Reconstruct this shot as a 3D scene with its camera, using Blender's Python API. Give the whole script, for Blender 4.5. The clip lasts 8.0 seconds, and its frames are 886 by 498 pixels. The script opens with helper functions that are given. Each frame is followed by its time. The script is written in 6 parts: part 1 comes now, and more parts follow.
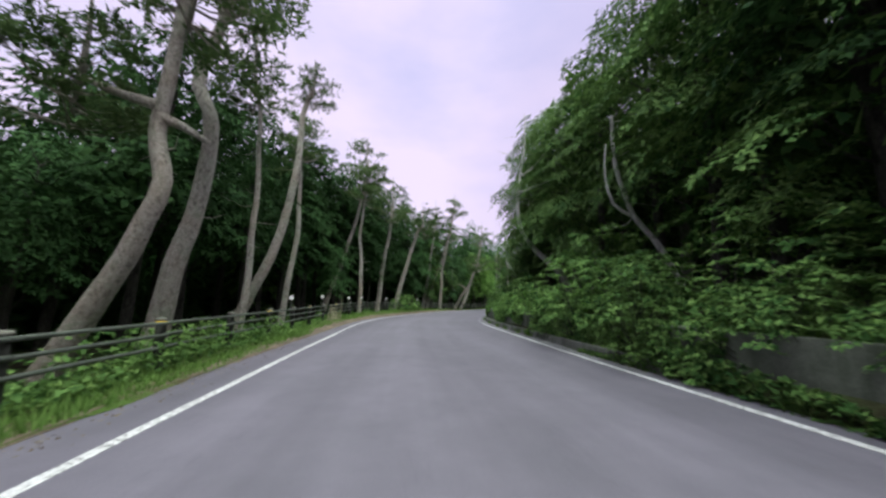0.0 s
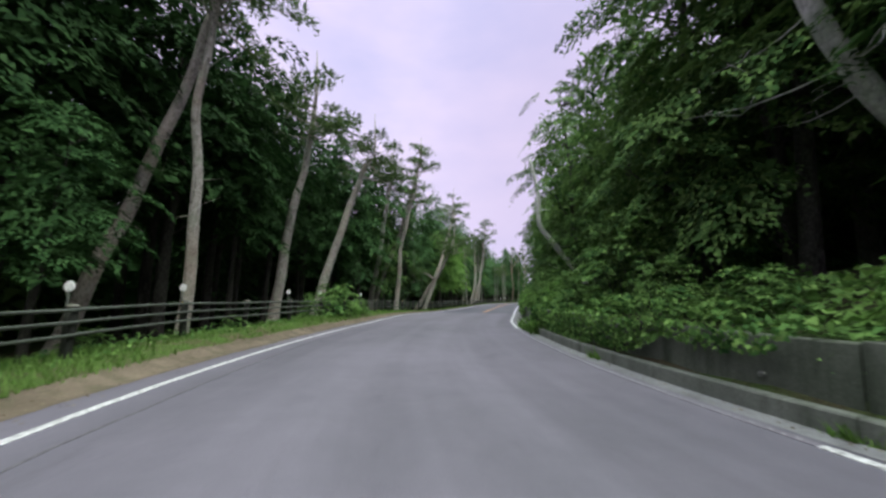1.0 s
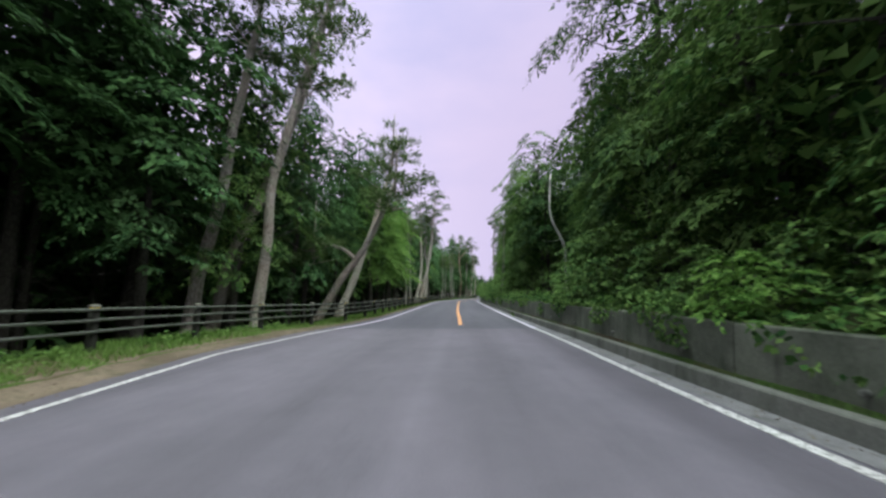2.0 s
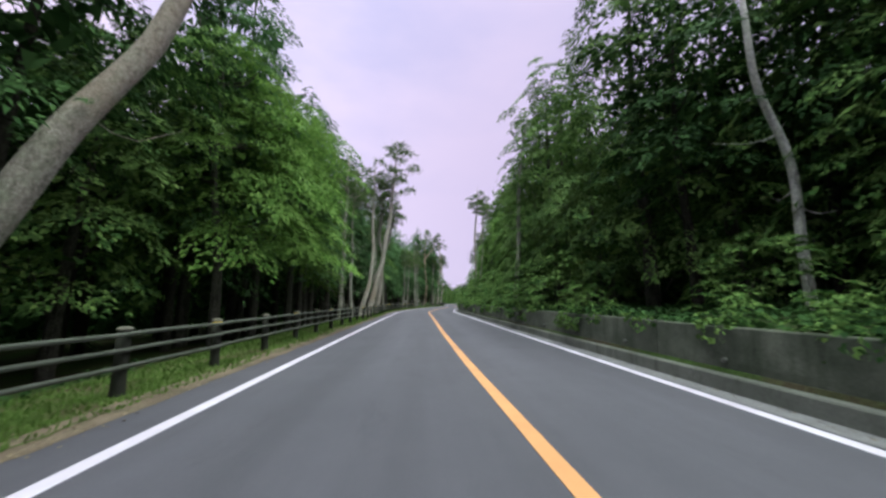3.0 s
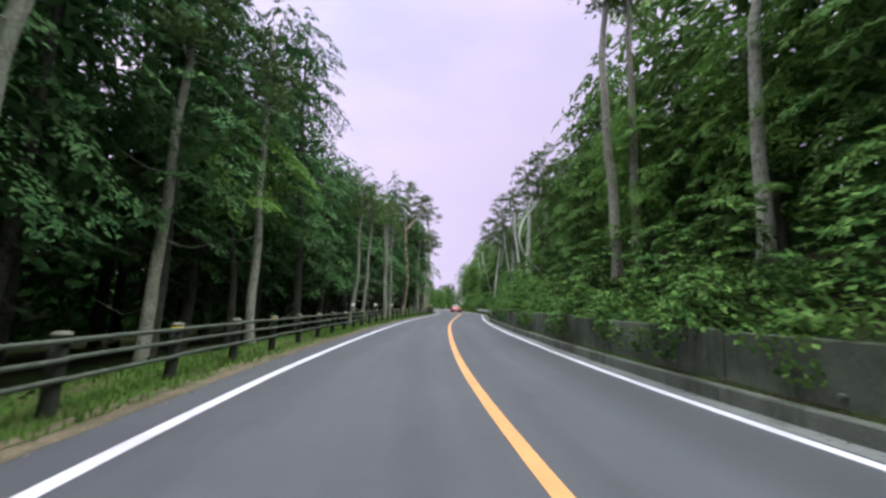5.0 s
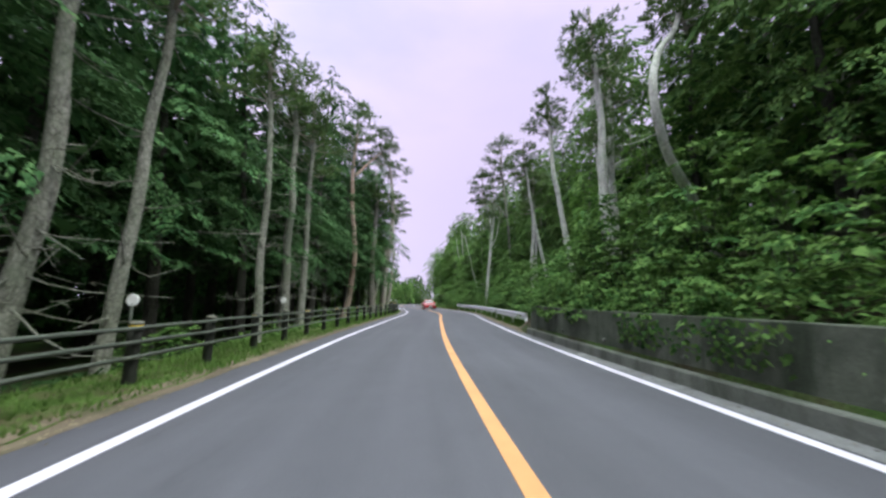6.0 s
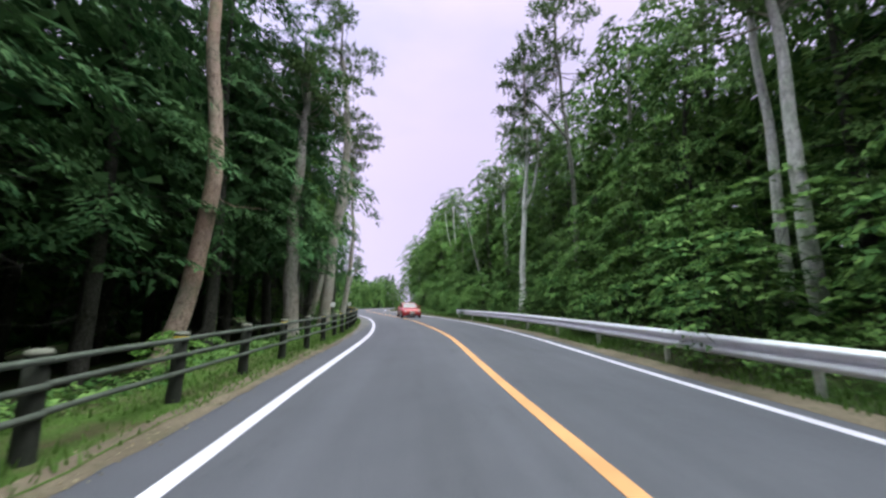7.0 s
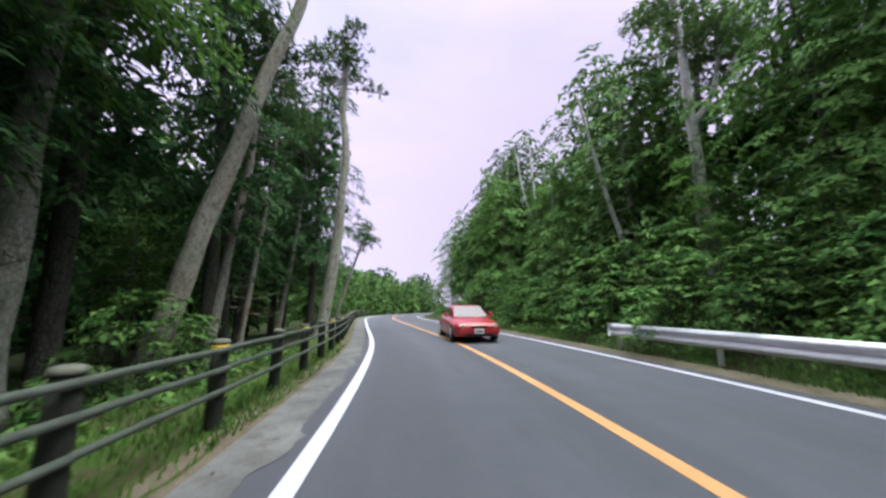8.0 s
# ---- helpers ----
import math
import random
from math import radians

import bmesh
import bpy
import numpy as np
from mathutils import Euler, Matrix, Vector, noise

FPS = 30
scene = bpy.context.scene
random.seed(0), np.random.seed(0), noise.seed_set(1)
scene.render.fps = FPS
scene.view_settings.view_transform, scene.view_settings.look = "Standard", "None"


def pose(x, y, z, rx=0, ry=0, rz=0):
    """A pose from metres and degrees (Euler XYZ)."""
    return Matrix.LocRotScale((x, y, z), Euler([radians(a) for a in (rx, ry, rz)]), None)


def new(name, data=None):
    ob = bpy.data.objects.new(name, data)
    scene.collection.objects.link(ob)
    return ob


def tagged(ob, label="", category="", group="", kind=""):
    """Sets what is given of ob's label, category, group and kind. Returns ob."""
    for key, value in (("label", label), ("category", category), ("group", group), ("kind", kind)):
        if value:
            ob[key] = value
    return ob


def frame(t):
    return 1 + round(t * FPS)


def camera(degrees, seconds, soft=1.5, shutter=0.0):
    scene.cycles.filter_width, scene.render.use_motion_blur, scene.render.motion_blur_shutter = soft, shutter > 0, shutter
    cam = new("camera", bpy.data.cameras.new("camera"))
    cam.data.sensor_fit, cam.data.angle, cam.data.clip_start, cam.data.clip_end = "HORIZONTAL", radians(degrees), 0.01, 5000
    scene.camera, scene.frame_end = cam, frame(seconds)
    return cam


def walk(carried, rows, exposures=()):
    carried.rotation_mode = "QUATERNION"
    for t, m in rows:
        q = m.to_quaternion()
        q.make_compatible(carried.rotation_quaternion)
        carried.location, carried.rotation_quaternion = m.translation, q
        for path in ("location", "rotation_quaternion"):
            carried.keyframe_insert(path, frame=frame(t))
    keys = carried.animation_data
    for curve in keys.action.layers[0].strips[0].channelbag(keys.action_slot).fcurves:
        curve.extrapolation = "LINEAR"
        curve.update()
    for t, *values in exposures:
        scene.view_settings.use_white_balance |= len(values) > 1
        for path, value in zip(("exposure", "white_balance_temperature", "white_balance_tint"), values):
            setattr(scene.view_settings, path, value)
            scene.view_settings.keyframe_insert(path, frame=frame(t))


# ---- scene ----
cam = camera(104.4, 8.0, soft=2.6, shutter=0.06)
walk(cam, [
    (0, pose(0.071, 0.794, 1.290, 98.659, -0.490, 2.746)),
    (0.5, pose(-1.376, 10.038, 1.285, 98.637, -0.542, -1.033)),
    (1, pose(-2.292, 19.055, 1.296, 98.104, -0.308, -6.637)),
    (1.5, pose(-1.698, 27.802, 1.276, 97.640, 0.291, -12.456)),
    (1.7, pose(-1.066, 31.323, 1.287, 97.541, 0.377, -14.209)),
    (2.8, pose(4.243, 50.837, 1.292, 98.063, 0.134, -22.817)),
    (3, pose(5.199, 54.225, 1.293, 98.595, 0.177, -23.485)),
    (3.5, pose(7.764, 62.769, 1.336, 99.217, 0.354, -24.988)),
    (4, pose(10.709, 71.394, 1.318, 99.644, 0.089, -25.617)),
    (4.5, pose(13.842, 79.906, 1.296, 99.861, -0.334, -26.287)),
    (4.7, pose(15.170, 83.479, 1.317, 99.600, -0.690, -26.705)),
    (5.8, pose(23.705, 101.738, 1.300, 98.501, -0.586, -32.367)),
    (6, pose(25.342, 104.921, 1.296, 98.485, -0.401, -33.597)),
    (6.5, pose(29.477, 113.041, 1.300, 98.275, -0.286, -37.162)),
    (7, pose(33.930, 120.844, 1.331, 98.869, 0.198, -38.454)),
    (7.5, pose(38.770, 128.644, 1.319, 99.483, -0.010, -36.402)),
    (8, pose(43.098, 136.697, 1.282, 99.517, 0.487, -32.570)),
], [(0.0, 0.10, 6450, 10), (1.5, 0.08, 6400, 10), (3.5, 0.17, 6450, 10), (4.7, 0.25, 6450, 10), (6.5, 0.38, 6300, 10), (8.0, 0.44, 6250, 10)])

# ---- sky, sun ----
SUN_ELEV, SUN_AZ = 58.0, 150.0
world = bpy.data.worlds.new("overcast_sky")
scene.world = world
world.use_nodes = True
wn, wl = world.node_tree.nodes, world.node_tree.links
wn.clear()


w_out = wn.new("ShaderNodeOutputWorld")
w_bg = wn.new("ShaderNodeBackground")
w_sky = wn.new("ShaderNodeTexSky")
w_sky.sky_type = "NISHITA"
w_sky.sun_disc = False
w_sky.sun_elevation, w_sky.sun_rotation = radians(SUN_ELEV), radians(SUN_AZ)
w_gain = wn.new("ShaderNodeVectorMath")
w_gain.operation = "SCALE"
w_gain.inputs["Scale"].default_value = 0.10
w_tc = wn.new("ShaderNodeTexCoord")
w_sep = wn.new("ShaderNodeSeparateXYZ")
# overcast: brighter towards the zenith, boosted far up there as added fill light
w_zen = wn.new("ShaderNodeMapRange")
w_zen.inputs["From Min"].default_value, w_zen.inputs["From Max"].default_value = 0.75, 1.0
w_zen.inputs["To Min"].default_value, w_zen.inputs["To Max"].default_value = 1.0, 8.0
w_map = wn.new("ShaderNodeMapping")
w_map.inputs["Scale"].default_value = (1.0, 1.0, 2.4)
w_noise = wn.new("ShaderNodeTexNoise")
w_noise.inputs["Scale"].default_value, w_noise.inputs["Detail"].default_value = 1.7, 5.0
w_ramp = wn.new("ShaderNodeValToRGB")
w_ramp.color_ramp.elements[0].position, w_ramp.color_ramp.elements[0].color = 0.36, (0.66, 0.64, 0.95, 1)
w_ramp.color_ramp.elements[1].position, w_ramp.color_ramp.elements[1].color = 0.60, (0.92, 0.80, 1.05, 1)
w_mul = wn.new("ShaderNodeVectorMath")
w_mul.operation = "SCALE"
w_mix = wn.new("ShaderNodeMix")
w_mix.data_type = "RGBA"
w_mix.inputs["Factor"].default_value = 0.93
wl.new(w_sky.outputs[0], w_gain.inputs[0])
wl.new(w_tc.outputs["Generated"], w_sep.inputs[0])
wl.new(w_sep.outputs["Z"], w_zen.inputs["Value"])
wl.new(w_tc.outputs["Generated"], w_map.inputs["Vector"])
wl.new(w_map.outputs[0], w_noise.inputs["Vector"])
wl.new(w_noise.outputs["Fac"], w_ramp.inputs["Fac"])
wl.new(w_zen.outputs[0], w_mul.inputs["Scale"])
wl.new(w_gain.outputs[0], w_mix.inputs["A"])
# zenith fill tinted pale green to offset the low cloud's lavender cast
w_neutral = wn.new("ShaderNodeMix")
w_neutral.data_type = "RGBA"
w_neutral.inputs["B"].default_value = (0.75, 0.90, 0.78, 1)
w_fade = wn.new("ShaderNodeMapRange")
w_fade.inputs["From Min"].default_value, w_fade.inputs["From Max"].default_value = 0.75, 0.86
wl.new(w_sep.outputs["Z"], w_fade.inputs["Value"])
wl.new(w_fade.outputs[0], w_neutral.inputs["Factor"])
w_dir = wn.new("ShaderNodeVectorMath")
w_dir.operation = "DOT_PRODUCT"
w_dir.inputs[1].default_value = (math.sin(radians(58)), math.cos(radians(58)), 0.0)
w_even = wn.new("ShaderNodeMapRange")
w_even.inputs["From Min"].default_value, w_even.inputs["From Max"].default_value = 0.45, 0.93
w_sheet = wn.new("ShaderNodeMix")
w_sheet.data_type = "RGBA"
w_sheet.inputs["B"].default_value = (0.645, 0.557, 0.79, 1)
wl.new(w_tc.outputs["Generated"], w_dir.inputs[0])
wl.new(w_dir.outputs["Value"], w_even.inputs["Value"])
wl.new(w_even.outputs[0], w_sheet.inputs["Factor"])
wl.new(w_ramp.outputs["Color"], w_sheet.inputs["A"])
wl.new(w_sheet.outputs["Result"], w_neutral.inputs["A"])
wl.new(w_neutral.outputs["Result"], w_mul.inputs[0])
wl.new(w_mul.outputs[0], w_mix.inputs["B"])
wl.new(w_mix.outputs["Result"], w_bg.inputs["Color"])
wl.new(w_bg.outputs[0], w_out.inputs["Surface"])
w_bg.inputs["Strength"].default_value = 1.0

sun_data = bpy.data.lights.new("sun", "SUN")
sun_data.energy, sun_data.angle, sun_data.color = 2.0, radians(40), (0.93, 1.0, 0.88)
sun = new("sun", sun_data)
sun.matrix_world = pose(0, 0, 60, 90 - SUN_ELEV, 0, 180 - SUN_AZ)


# ---- materials ----
def material(name, rough=0.8, spec=0.3):
    m = bpy.data.materials.new(name)
    m.use_nodes = True
    b = m.node_tree.nodes["Principled BSDF"]
    b.inputs["Roughness"].default_value = rough
    b.inputs["Specular IOR Level"].default_value = spec
    return m, m.node_tree.nodes, m.node_tree.links, b


def noise_node(n, l, scale, detail=4.0, rough=0.55, stretch=None, coord="Object"):
    tc = n.new("ShaderNodeTexCoord")
    t = n.new("ShaderNodeTexNoise")
    t.inputs["Scale"].default_value, t.inputs["Detail"].default_value, t.inputs["Roughness"].default_value = scale, detail, rough
    if stretch:
        mp = n.new("ShaderNodeMapping")
        mp.inputs["Scale"].default_value = stretch
        l.new(tc.outputs[coord], mp.inputs["Vector"])
        l.new(mp.outputs[0], t.inputs["Vector"])
    else:
        l.new(tc.outputs[coord], t.inputs["Vector"])
    return t


def ramp_node(n, l, src, stops):
    r = n.new("ShaderNodeValToRGB")
    e = r.color_ramp.elements
    while len(e) < len(stops):
        e.new(0.5)
    for k, (p, c) in enumerate(stops):
        e[k].position, e[k].color = p, (*c, 1)
    l.new(src, r.inputs["Fac"])
    return r.outputs["Color"]


def mixed(n, l, fac, a, b, how="MIX"):
    m = n.new("ShaderNodeMix")
    m.data_type, m.blend_type = "RGBA", how
    if isinstance(fac, float):
        m.inputs["Factor"].default_value = fac
    else:
        l.new(fac, m.inputs["Factor"])
    for key, v in (("A", a), ("B", b)):
        if isinstance(v, tuple):
            m.inputs[key].default_value = (*v, 1)
        else:
            l.new(v, m.inputs[key])
    return m.outputs["Result"]


def bumped(n, l, b, src, strength, dist):
    bp = n.new("ShaderNodeBump")
    bp.inputs["Strength"].default_value, bp.inputs["Distance"].default_value = strength, dist
    l.new(src, bp.inputs["Height"])
    l.new(bp.outputs[0], b.inputs["Normal"])


def asphalt(name, dark, light, tint):
    m, n, l, b = material(name, 0.72, 0.35)
    big = noise_node(n, l, 0.25, 5, 0.6)
    mid = noise_node(n, l, 1.6, 6, 0.65)
    fine = noise_node(n, l, 70, 3, 0.7)
    c1 = ramp_node(n, l, big.outputs["Fac"], [(0.3, dark), (0.72, light)])
    c2 = mixed(n, l, 0.45, c1, ramp_node(n, l, mid.outputs["Fac"], [(0.3, dark), (0.7, tint)]))
    c3 = mixed(n, l, 0.35, c2, ramp_node(n, l, fine.outputs["Fac"], [(0.35, (0.03, 0.03, 0.033)), (0.65, (0.30, 0.29, 0.30))]), "OVERLAY")
    lane = noise_node(n, l, 1.0, 3, 0.55, (0.9, 0.035, 1.0), "UV")
    c3 = mixed(n, l, 1.0, c3, ramp_node(n, l, lane.outputs["Fac"], [(0.32, (0.80, 0.80, 0.80)), (0.66, (1.12, 1.12, 1.12))]), "MULTIPLY")
    patch = noise_node(n, l, 1.0, 5, 0.7, (1.6, 0.5, 1.0), "UV")
    c3 = mixed(n, l, 1.0, c3, ramp_node(n, l, patch.outputs["Fac"], [(0.30, (0.86, 0.86, 0.86)), (0.42, (1.0, 1.0, 1.0)), (0.72, (1.07, 1.07, 1.07))]), "MULTIPLY")
    l.new(c3, b.inputs["Base Color"])
    bumped(n, l, b, fine.outputs["Fac"], 0.35, 0.004)
    return m


def paint(name, colour, under, wear):
    m, n, l, b = material(name, 0.6, 0.3)
    w = noise_node(n, l, 16, 6, 0.75)
    g = noise_node(n, l, 1.1, 4, 0.6)
    c = mixed(n, l, ramp_node(n, l, w.outputs["Fac"], [(wear - 0.06, (1, 1, 1)), (wear + 0.06, (0, 0, 0))]), colour, under)
    dirt = ramp_node(n, l, g.outputs["Fac"], [(0.3, (0.78, 0.76, 0.76)), (0.7, (1, 1, 1))])
    l.new(mixed(n, l, 1.0, c, dirt, "MULTIPLY"), b.inputs["Base Color"])
    bumped(n, l, b, w.outputs["Fac"], 0.2, 0.004)
    return m


def stone(name, stops, streak, rough=0.9, fine_scale=28):
    m, n, l, b = material(name, rough, 0.2)
    big = noise_node(n, l, 0.7, 6, 0.65)
    run = noise_node(n, l, 2.4, 5, 0.6, (1.0, 1.0, 0.16))
    fine = noise_node(n, l, fine_scale, 5, 0.7)
    c = ramp_node(n, l, big.outputs["Fac"], stops)
    c = mixed(n, l, ramp_node(n, l, run.outputs["Fac"], [(0.50, (0, 0, 0)), (0.68, (0.8, 0.8, 0.8))]), c, streak)
    c = mixed(n, l, 0.4, c, ramp_node(n, l, fine.outputs["Fac"], [(0.3, (0.25, 0.25, 0.25)), (0.7, (0.75, 0.75, 0.75))]), "OVERLAY")
    l.new(c, b.inputs["Base Color"])
    bumped(n, l, b, fine.outputs["Fac"], 0.5, 0.012)
    return m


def bark(name, pale, dark, warm, scale=6.0, seams=0.75):
    m, n, l, b = material(name, 0.92, 0.15)
    plate = noise_node(n, l, scale, 6, 0.7, (1.0, 1.0, 0.42))
    big = noise_node(n, l, 0.55, 4, 0.6)
    c = ramp_node(n, l, plate.outputs["Fac"], [(0.34, dark), (0.52, pale), (0.75, pale)])
    c = mixed(n, l, ramp_node(n, l, big.outputs["Fac"], [(0.45, (0, 0, 0)), (0.70, (0.7, 0.7, 0.7))]), c, warm)
    # small scales of bark with dark seams, and greenish lichen
    scale_cell = n.new("ShaderNodeTexVoronoi")
    scale_cell.feature = "DISTANCE_TO_EDGE"
    scale_cell.inputs["Scale"].default_value = scale * 1.7
    squash = n.new("ShaderNodeMapping")
    squash.inputs["Scale"].default_value = (1.0, 1.0, 0.55)
    tc = n.new("ShaderNodeTexCoord")
    bend = n.new("ShaderNodeMix")
    bend.data_type, bend.blend_type = "RGBA", "ADD"
    bend.inputs["Factor"].default_value = 0.12
    l.new(tc.outputs["Object"], bend.inputs["A"])
    l.new(plate.outputs["Color"], bend.inputs["B"])
    l.new(bend.outputs["Result"], squash.inputs["Vector"])
    l.new(squash.outputs[0], scale_cell.inputs["Vector"])
    seam = ramp_node(n, l, scale_cell.outputs["Distance"], [(0.0, (0.42, 0.42, 0.42)), (0.16, (1, 1, 1))])
    c = mixed(n, l, seams, c, seam, "MULTIPLY")
    lichen = noise_node(n, l, 1.6, 5, 0.7)
    c = mixed(n, l, ramp_node(n, l, lichen.outputs["Fac"], [(0.50, (0, 0, 0)), (0.68, (0.55, 0.55, 0.55))]), c, (pale[1] * 0.62, pale[1] * 0.72, pale[2] * 0.58))
    l.new(c, b.inputs["Base Color"])
    fine = noise_node(n, l, scale * 4.5, 4, 0.75)
    high = n.new("ShaderNodeMath")
    high.operation = "MULTIPLY_ADD"
    high.inputs[1].default_value = 0.55
    l.new(fine.outputs["Fac"], high.inputs[0])
    both = n.new("ShaderNodeMath")
    both.operation = "ADD"
    l.new(plate.outputs["Fac"], both.inputs[0])
    l.new(scale_cell.outputs["Distance"], both.inputs[1])
    l.new(both.outputs[0], high.inputs[2])
    bumped(n, l, b, high.outputs[0], 1.0, 0.035)
    return m


def foliage(name, dark, mid, light, translucent=0.33):
    m, n, l, b = material(name, 0.66, 0.04)
    geo = n.new("ShaderNodeNewGeometry")
    info = n.new("ShaderNodeObjectInfo")
    clump = noise_node(n, l, 0.55, 3, 0.6)
    c = ramp_node(n, l, geo.outputs["Random Per Island"], [(0.0, dark), (0.55, mid), (1.0, light)])
    c = mixed(n, l, ramp_node(n, l, clump.outputs["Fac"], [(0.40, (0, 0, 0)), (0.66, (0.55, 0.55, 0.55))]), c, light)
    hue = n.new("ShaderNodeHueSaturation")
    vary = n.new("ShaderNodeMapRange")
    vary.inputs["To Min"].default_value, vary.inputs["To Max"].default_value = 0.75, 1.25
    l.new(info.outputs["Random"], vary.inputs["Value"])
    l.new(vary.outputs[0], hue.inputs["Value"])
    l.new(c, hue.inputs["Color"])
    l.new(hue.outputs[0], b.inputs["Base Color"])
    tr = n.new("ShaderNodeBsdfTranslucent")
    thin = n.new("ShaderNodeHueSaturation")
    thin.inputs["Value"].default_value, thin.inputs["Hue"].default_value = 1.5, 0.494
    l.new(hue.outputs[0], thin.inputs["Color"])
    l.new(thin.outputs[0], tr.inputs["Color"])
    mx = n.new("ShaderNodeMixShader")
    mx.inputs[0].default_value = translucent
    l.new(b.outputs[0], mx.inputs[1])
    l.new(tr.outputs[0], mx.inputs[2])
    l.new(mx.outputs[0], n["Material Output"].inputs["Surface"])
    return m


def plain(name, colour, rough=0.6, metal=0.0, spec=0.4, vary=0.25, scale=14.0, coat=0.0):
    m, n, l, b = material(name, rough, spec)
    t = noise_node(n, l, scale, 5, 0.65)
    lo = tuple(v * (1 - vary) for v in colour)
    hi = tuple(min(1.0, v * (1 + vary)) for v in colour)
    l.new(ramp_node(n, l, t.outputs["Fac"], [(0.3, lo), (0.7, hi)]), b.inputs["Base Color"])
    b.inputs["Metallic"].default_value = metal
    b.inputs["Coat Weight"].default_value = coat
    return m


M_OLD = asphalt("old_asphalt", (0.113, 0.101, 0.131), (0.190, 0.162, 0.218), (0.168, 0.145, 0.190))
M_NEW = asphalt("new_asphalt", (0.084, 0.079, 0.106), (0.123, 0.113, 0.147), (0.104, 0.098, 0.129))
M_WHITE = paint("white_line_paint", (0.66, 0.59, 0.75), (0.16, 0.15, 0.16), 0.32)
M_WORN = paint("worn_white_line_paint", (0.68, 0.65, 0.70), (0.17, 0.16, 0.17), 0.47)
M_FADED = paint("faded_white_line_paint", (0.42, 0.40, 0.44), (0.165, 0.145, 0.185), 0.60)
M_ORANGE = paint("orange_line_paint", (0.66, 0.315, 0.145), (0.16, 0.14, 0.12), 0.30)
M_CONC = stone("stained_concrete", [(0.3, (0.040, 0.048, 0.036)), (0.7, (0.165, 0.170, 0.145))], (0.028, 0.036, 0.024))
M_KERB = stone("kerb_concrete", [(0.3, (0.105, 0.108, 0.10)), (0.7, (0.19, 0.188, 0.178))], (0.06, 0.068, 0.052))
M_GUTTER = stone("gutter_concrete", [(0.3, (0.145, 0.138, 0.155)), (0.7, (0.215, 0.205, 0.225))], (0.10, 0.095, 0.10))
M_POST = stone("dark_fence_post", [(0.3, (0.018, 0.020, 0.016)), (0.7, (0.045, 0.045, 0.038))], (0.02, 0.022, 0.018), 0.85, 20)
M_RAIL = stone("weathered_fence_rail", [(0.3, (0.060, 0.070, 0.060)), (0.7, (0.125, 0.132, 0.115))], (0.04, 0.048, 0.036), 0.7, 30)
M_CAP = plain("pale_post_cap", (0.13, 0.125, 0.105), 0.7)
M_AMBER = plain("amber_reflector", (0.85, 0.58, 0.05), 0.3, vary=0.1)
M_DISC = plain("white_reflector_disc", (0.82, 0.80, 0.80), 0.35, vary=0.06)
M_STEEL = plain("galvanised_steel", (0.74, 0.72, 0.80), 0.42, 0.4, vary=0.12, scale=5)
M_STEELP = plain("pale_painted_steel", (0.58, 0.58, 0.54), 0.55)
M_PINE = bark("pine_bark", (0.48, 0.44, 0.40), (0.13, 0.118, 0.105), (0.36, 0.28, 0.23), 13.0)
M_REDPINE = bark("red_pine_bark", (0.50, 0.37, 0.31), (0.17, 0.12, 0.10), (0.44, 0.25, 0.18), 13.0)
M_GREY = bark("grey_bark", (0.36, 0.35, 0.31), (0.13, 0.13, 0.11), (0.25, 0.26, 0.20), 9.0)
M_BIRCH = bark("pale_bark", (0.70, 0.68, 0.66), (0.30, 0.29, 0.27), (0.54, 0.52, 0.48), 6.0, 0.42)
# Bark of the wood's row trees, darkened in colour to stand in for shade.
M_SPRUCE = bark("spruce_bark", (0.100, 0.096, 0.085), (0.036, 0.035, 0.030), (0.075, 0.074, 0.058), 9.0)
M_SHADEBARK = bark("dark_bark", (0.060, 0.057, 0.048), (0.022, 0.021, 0.018), (0.048, 0.046, 0.035))
M_LEAF = foliage("broad_leaves", (0.018, 0.052, 0.016), (0.060, 0.134, 0.038), (0.185, 0.292, 0.088), 0.17)
M_LEAF2 = foliage("bright_leaves", (0.038, 0.092, 0.020), (0.088, 0.185, 0.040), (0.195, 0.325, 0.088), 0.30)
M_CONIF = foliage("spruce_needles", (0.024, 0.066, 0.027), (0.052, 0.122, 0.048), (0.120, 0.215, 0.088), 0.15)
# Shaded copy of the leaf colours: darkness of the wood put into the albedo.
M_SHADELEAF = foliage("dark_leaves", (0.008, 0.025, 0.008), (0.022, 0.057, 0.018), (0.060, 0.122, 0.042), 0.14)
M_PINEN = foliage("pine_needles", (0.040, 0.080, 0.028), (0.075, 0.130, 0.045), (0.130, 0.180, 0.075), 0.2)
M_GRASS = foliage("grass_blades", (0.055, 0.105, 0.026), (0.082, 0.150, 0.036), (0.130, 0.205, 0.058), 0.3)
M_LITTER = foliage("leaf_litter", (0.060, 0.045, 0.030), (0.140, 0.105, 0.070), (0.240, 0.195, 0.140), 0.05)
M_STRAW = foliage("dry_stalks", (0.22, 0.20, 0.13), (0.32, 0.30, 0.20), (0.42, 0.40, 0.28), 0.2)


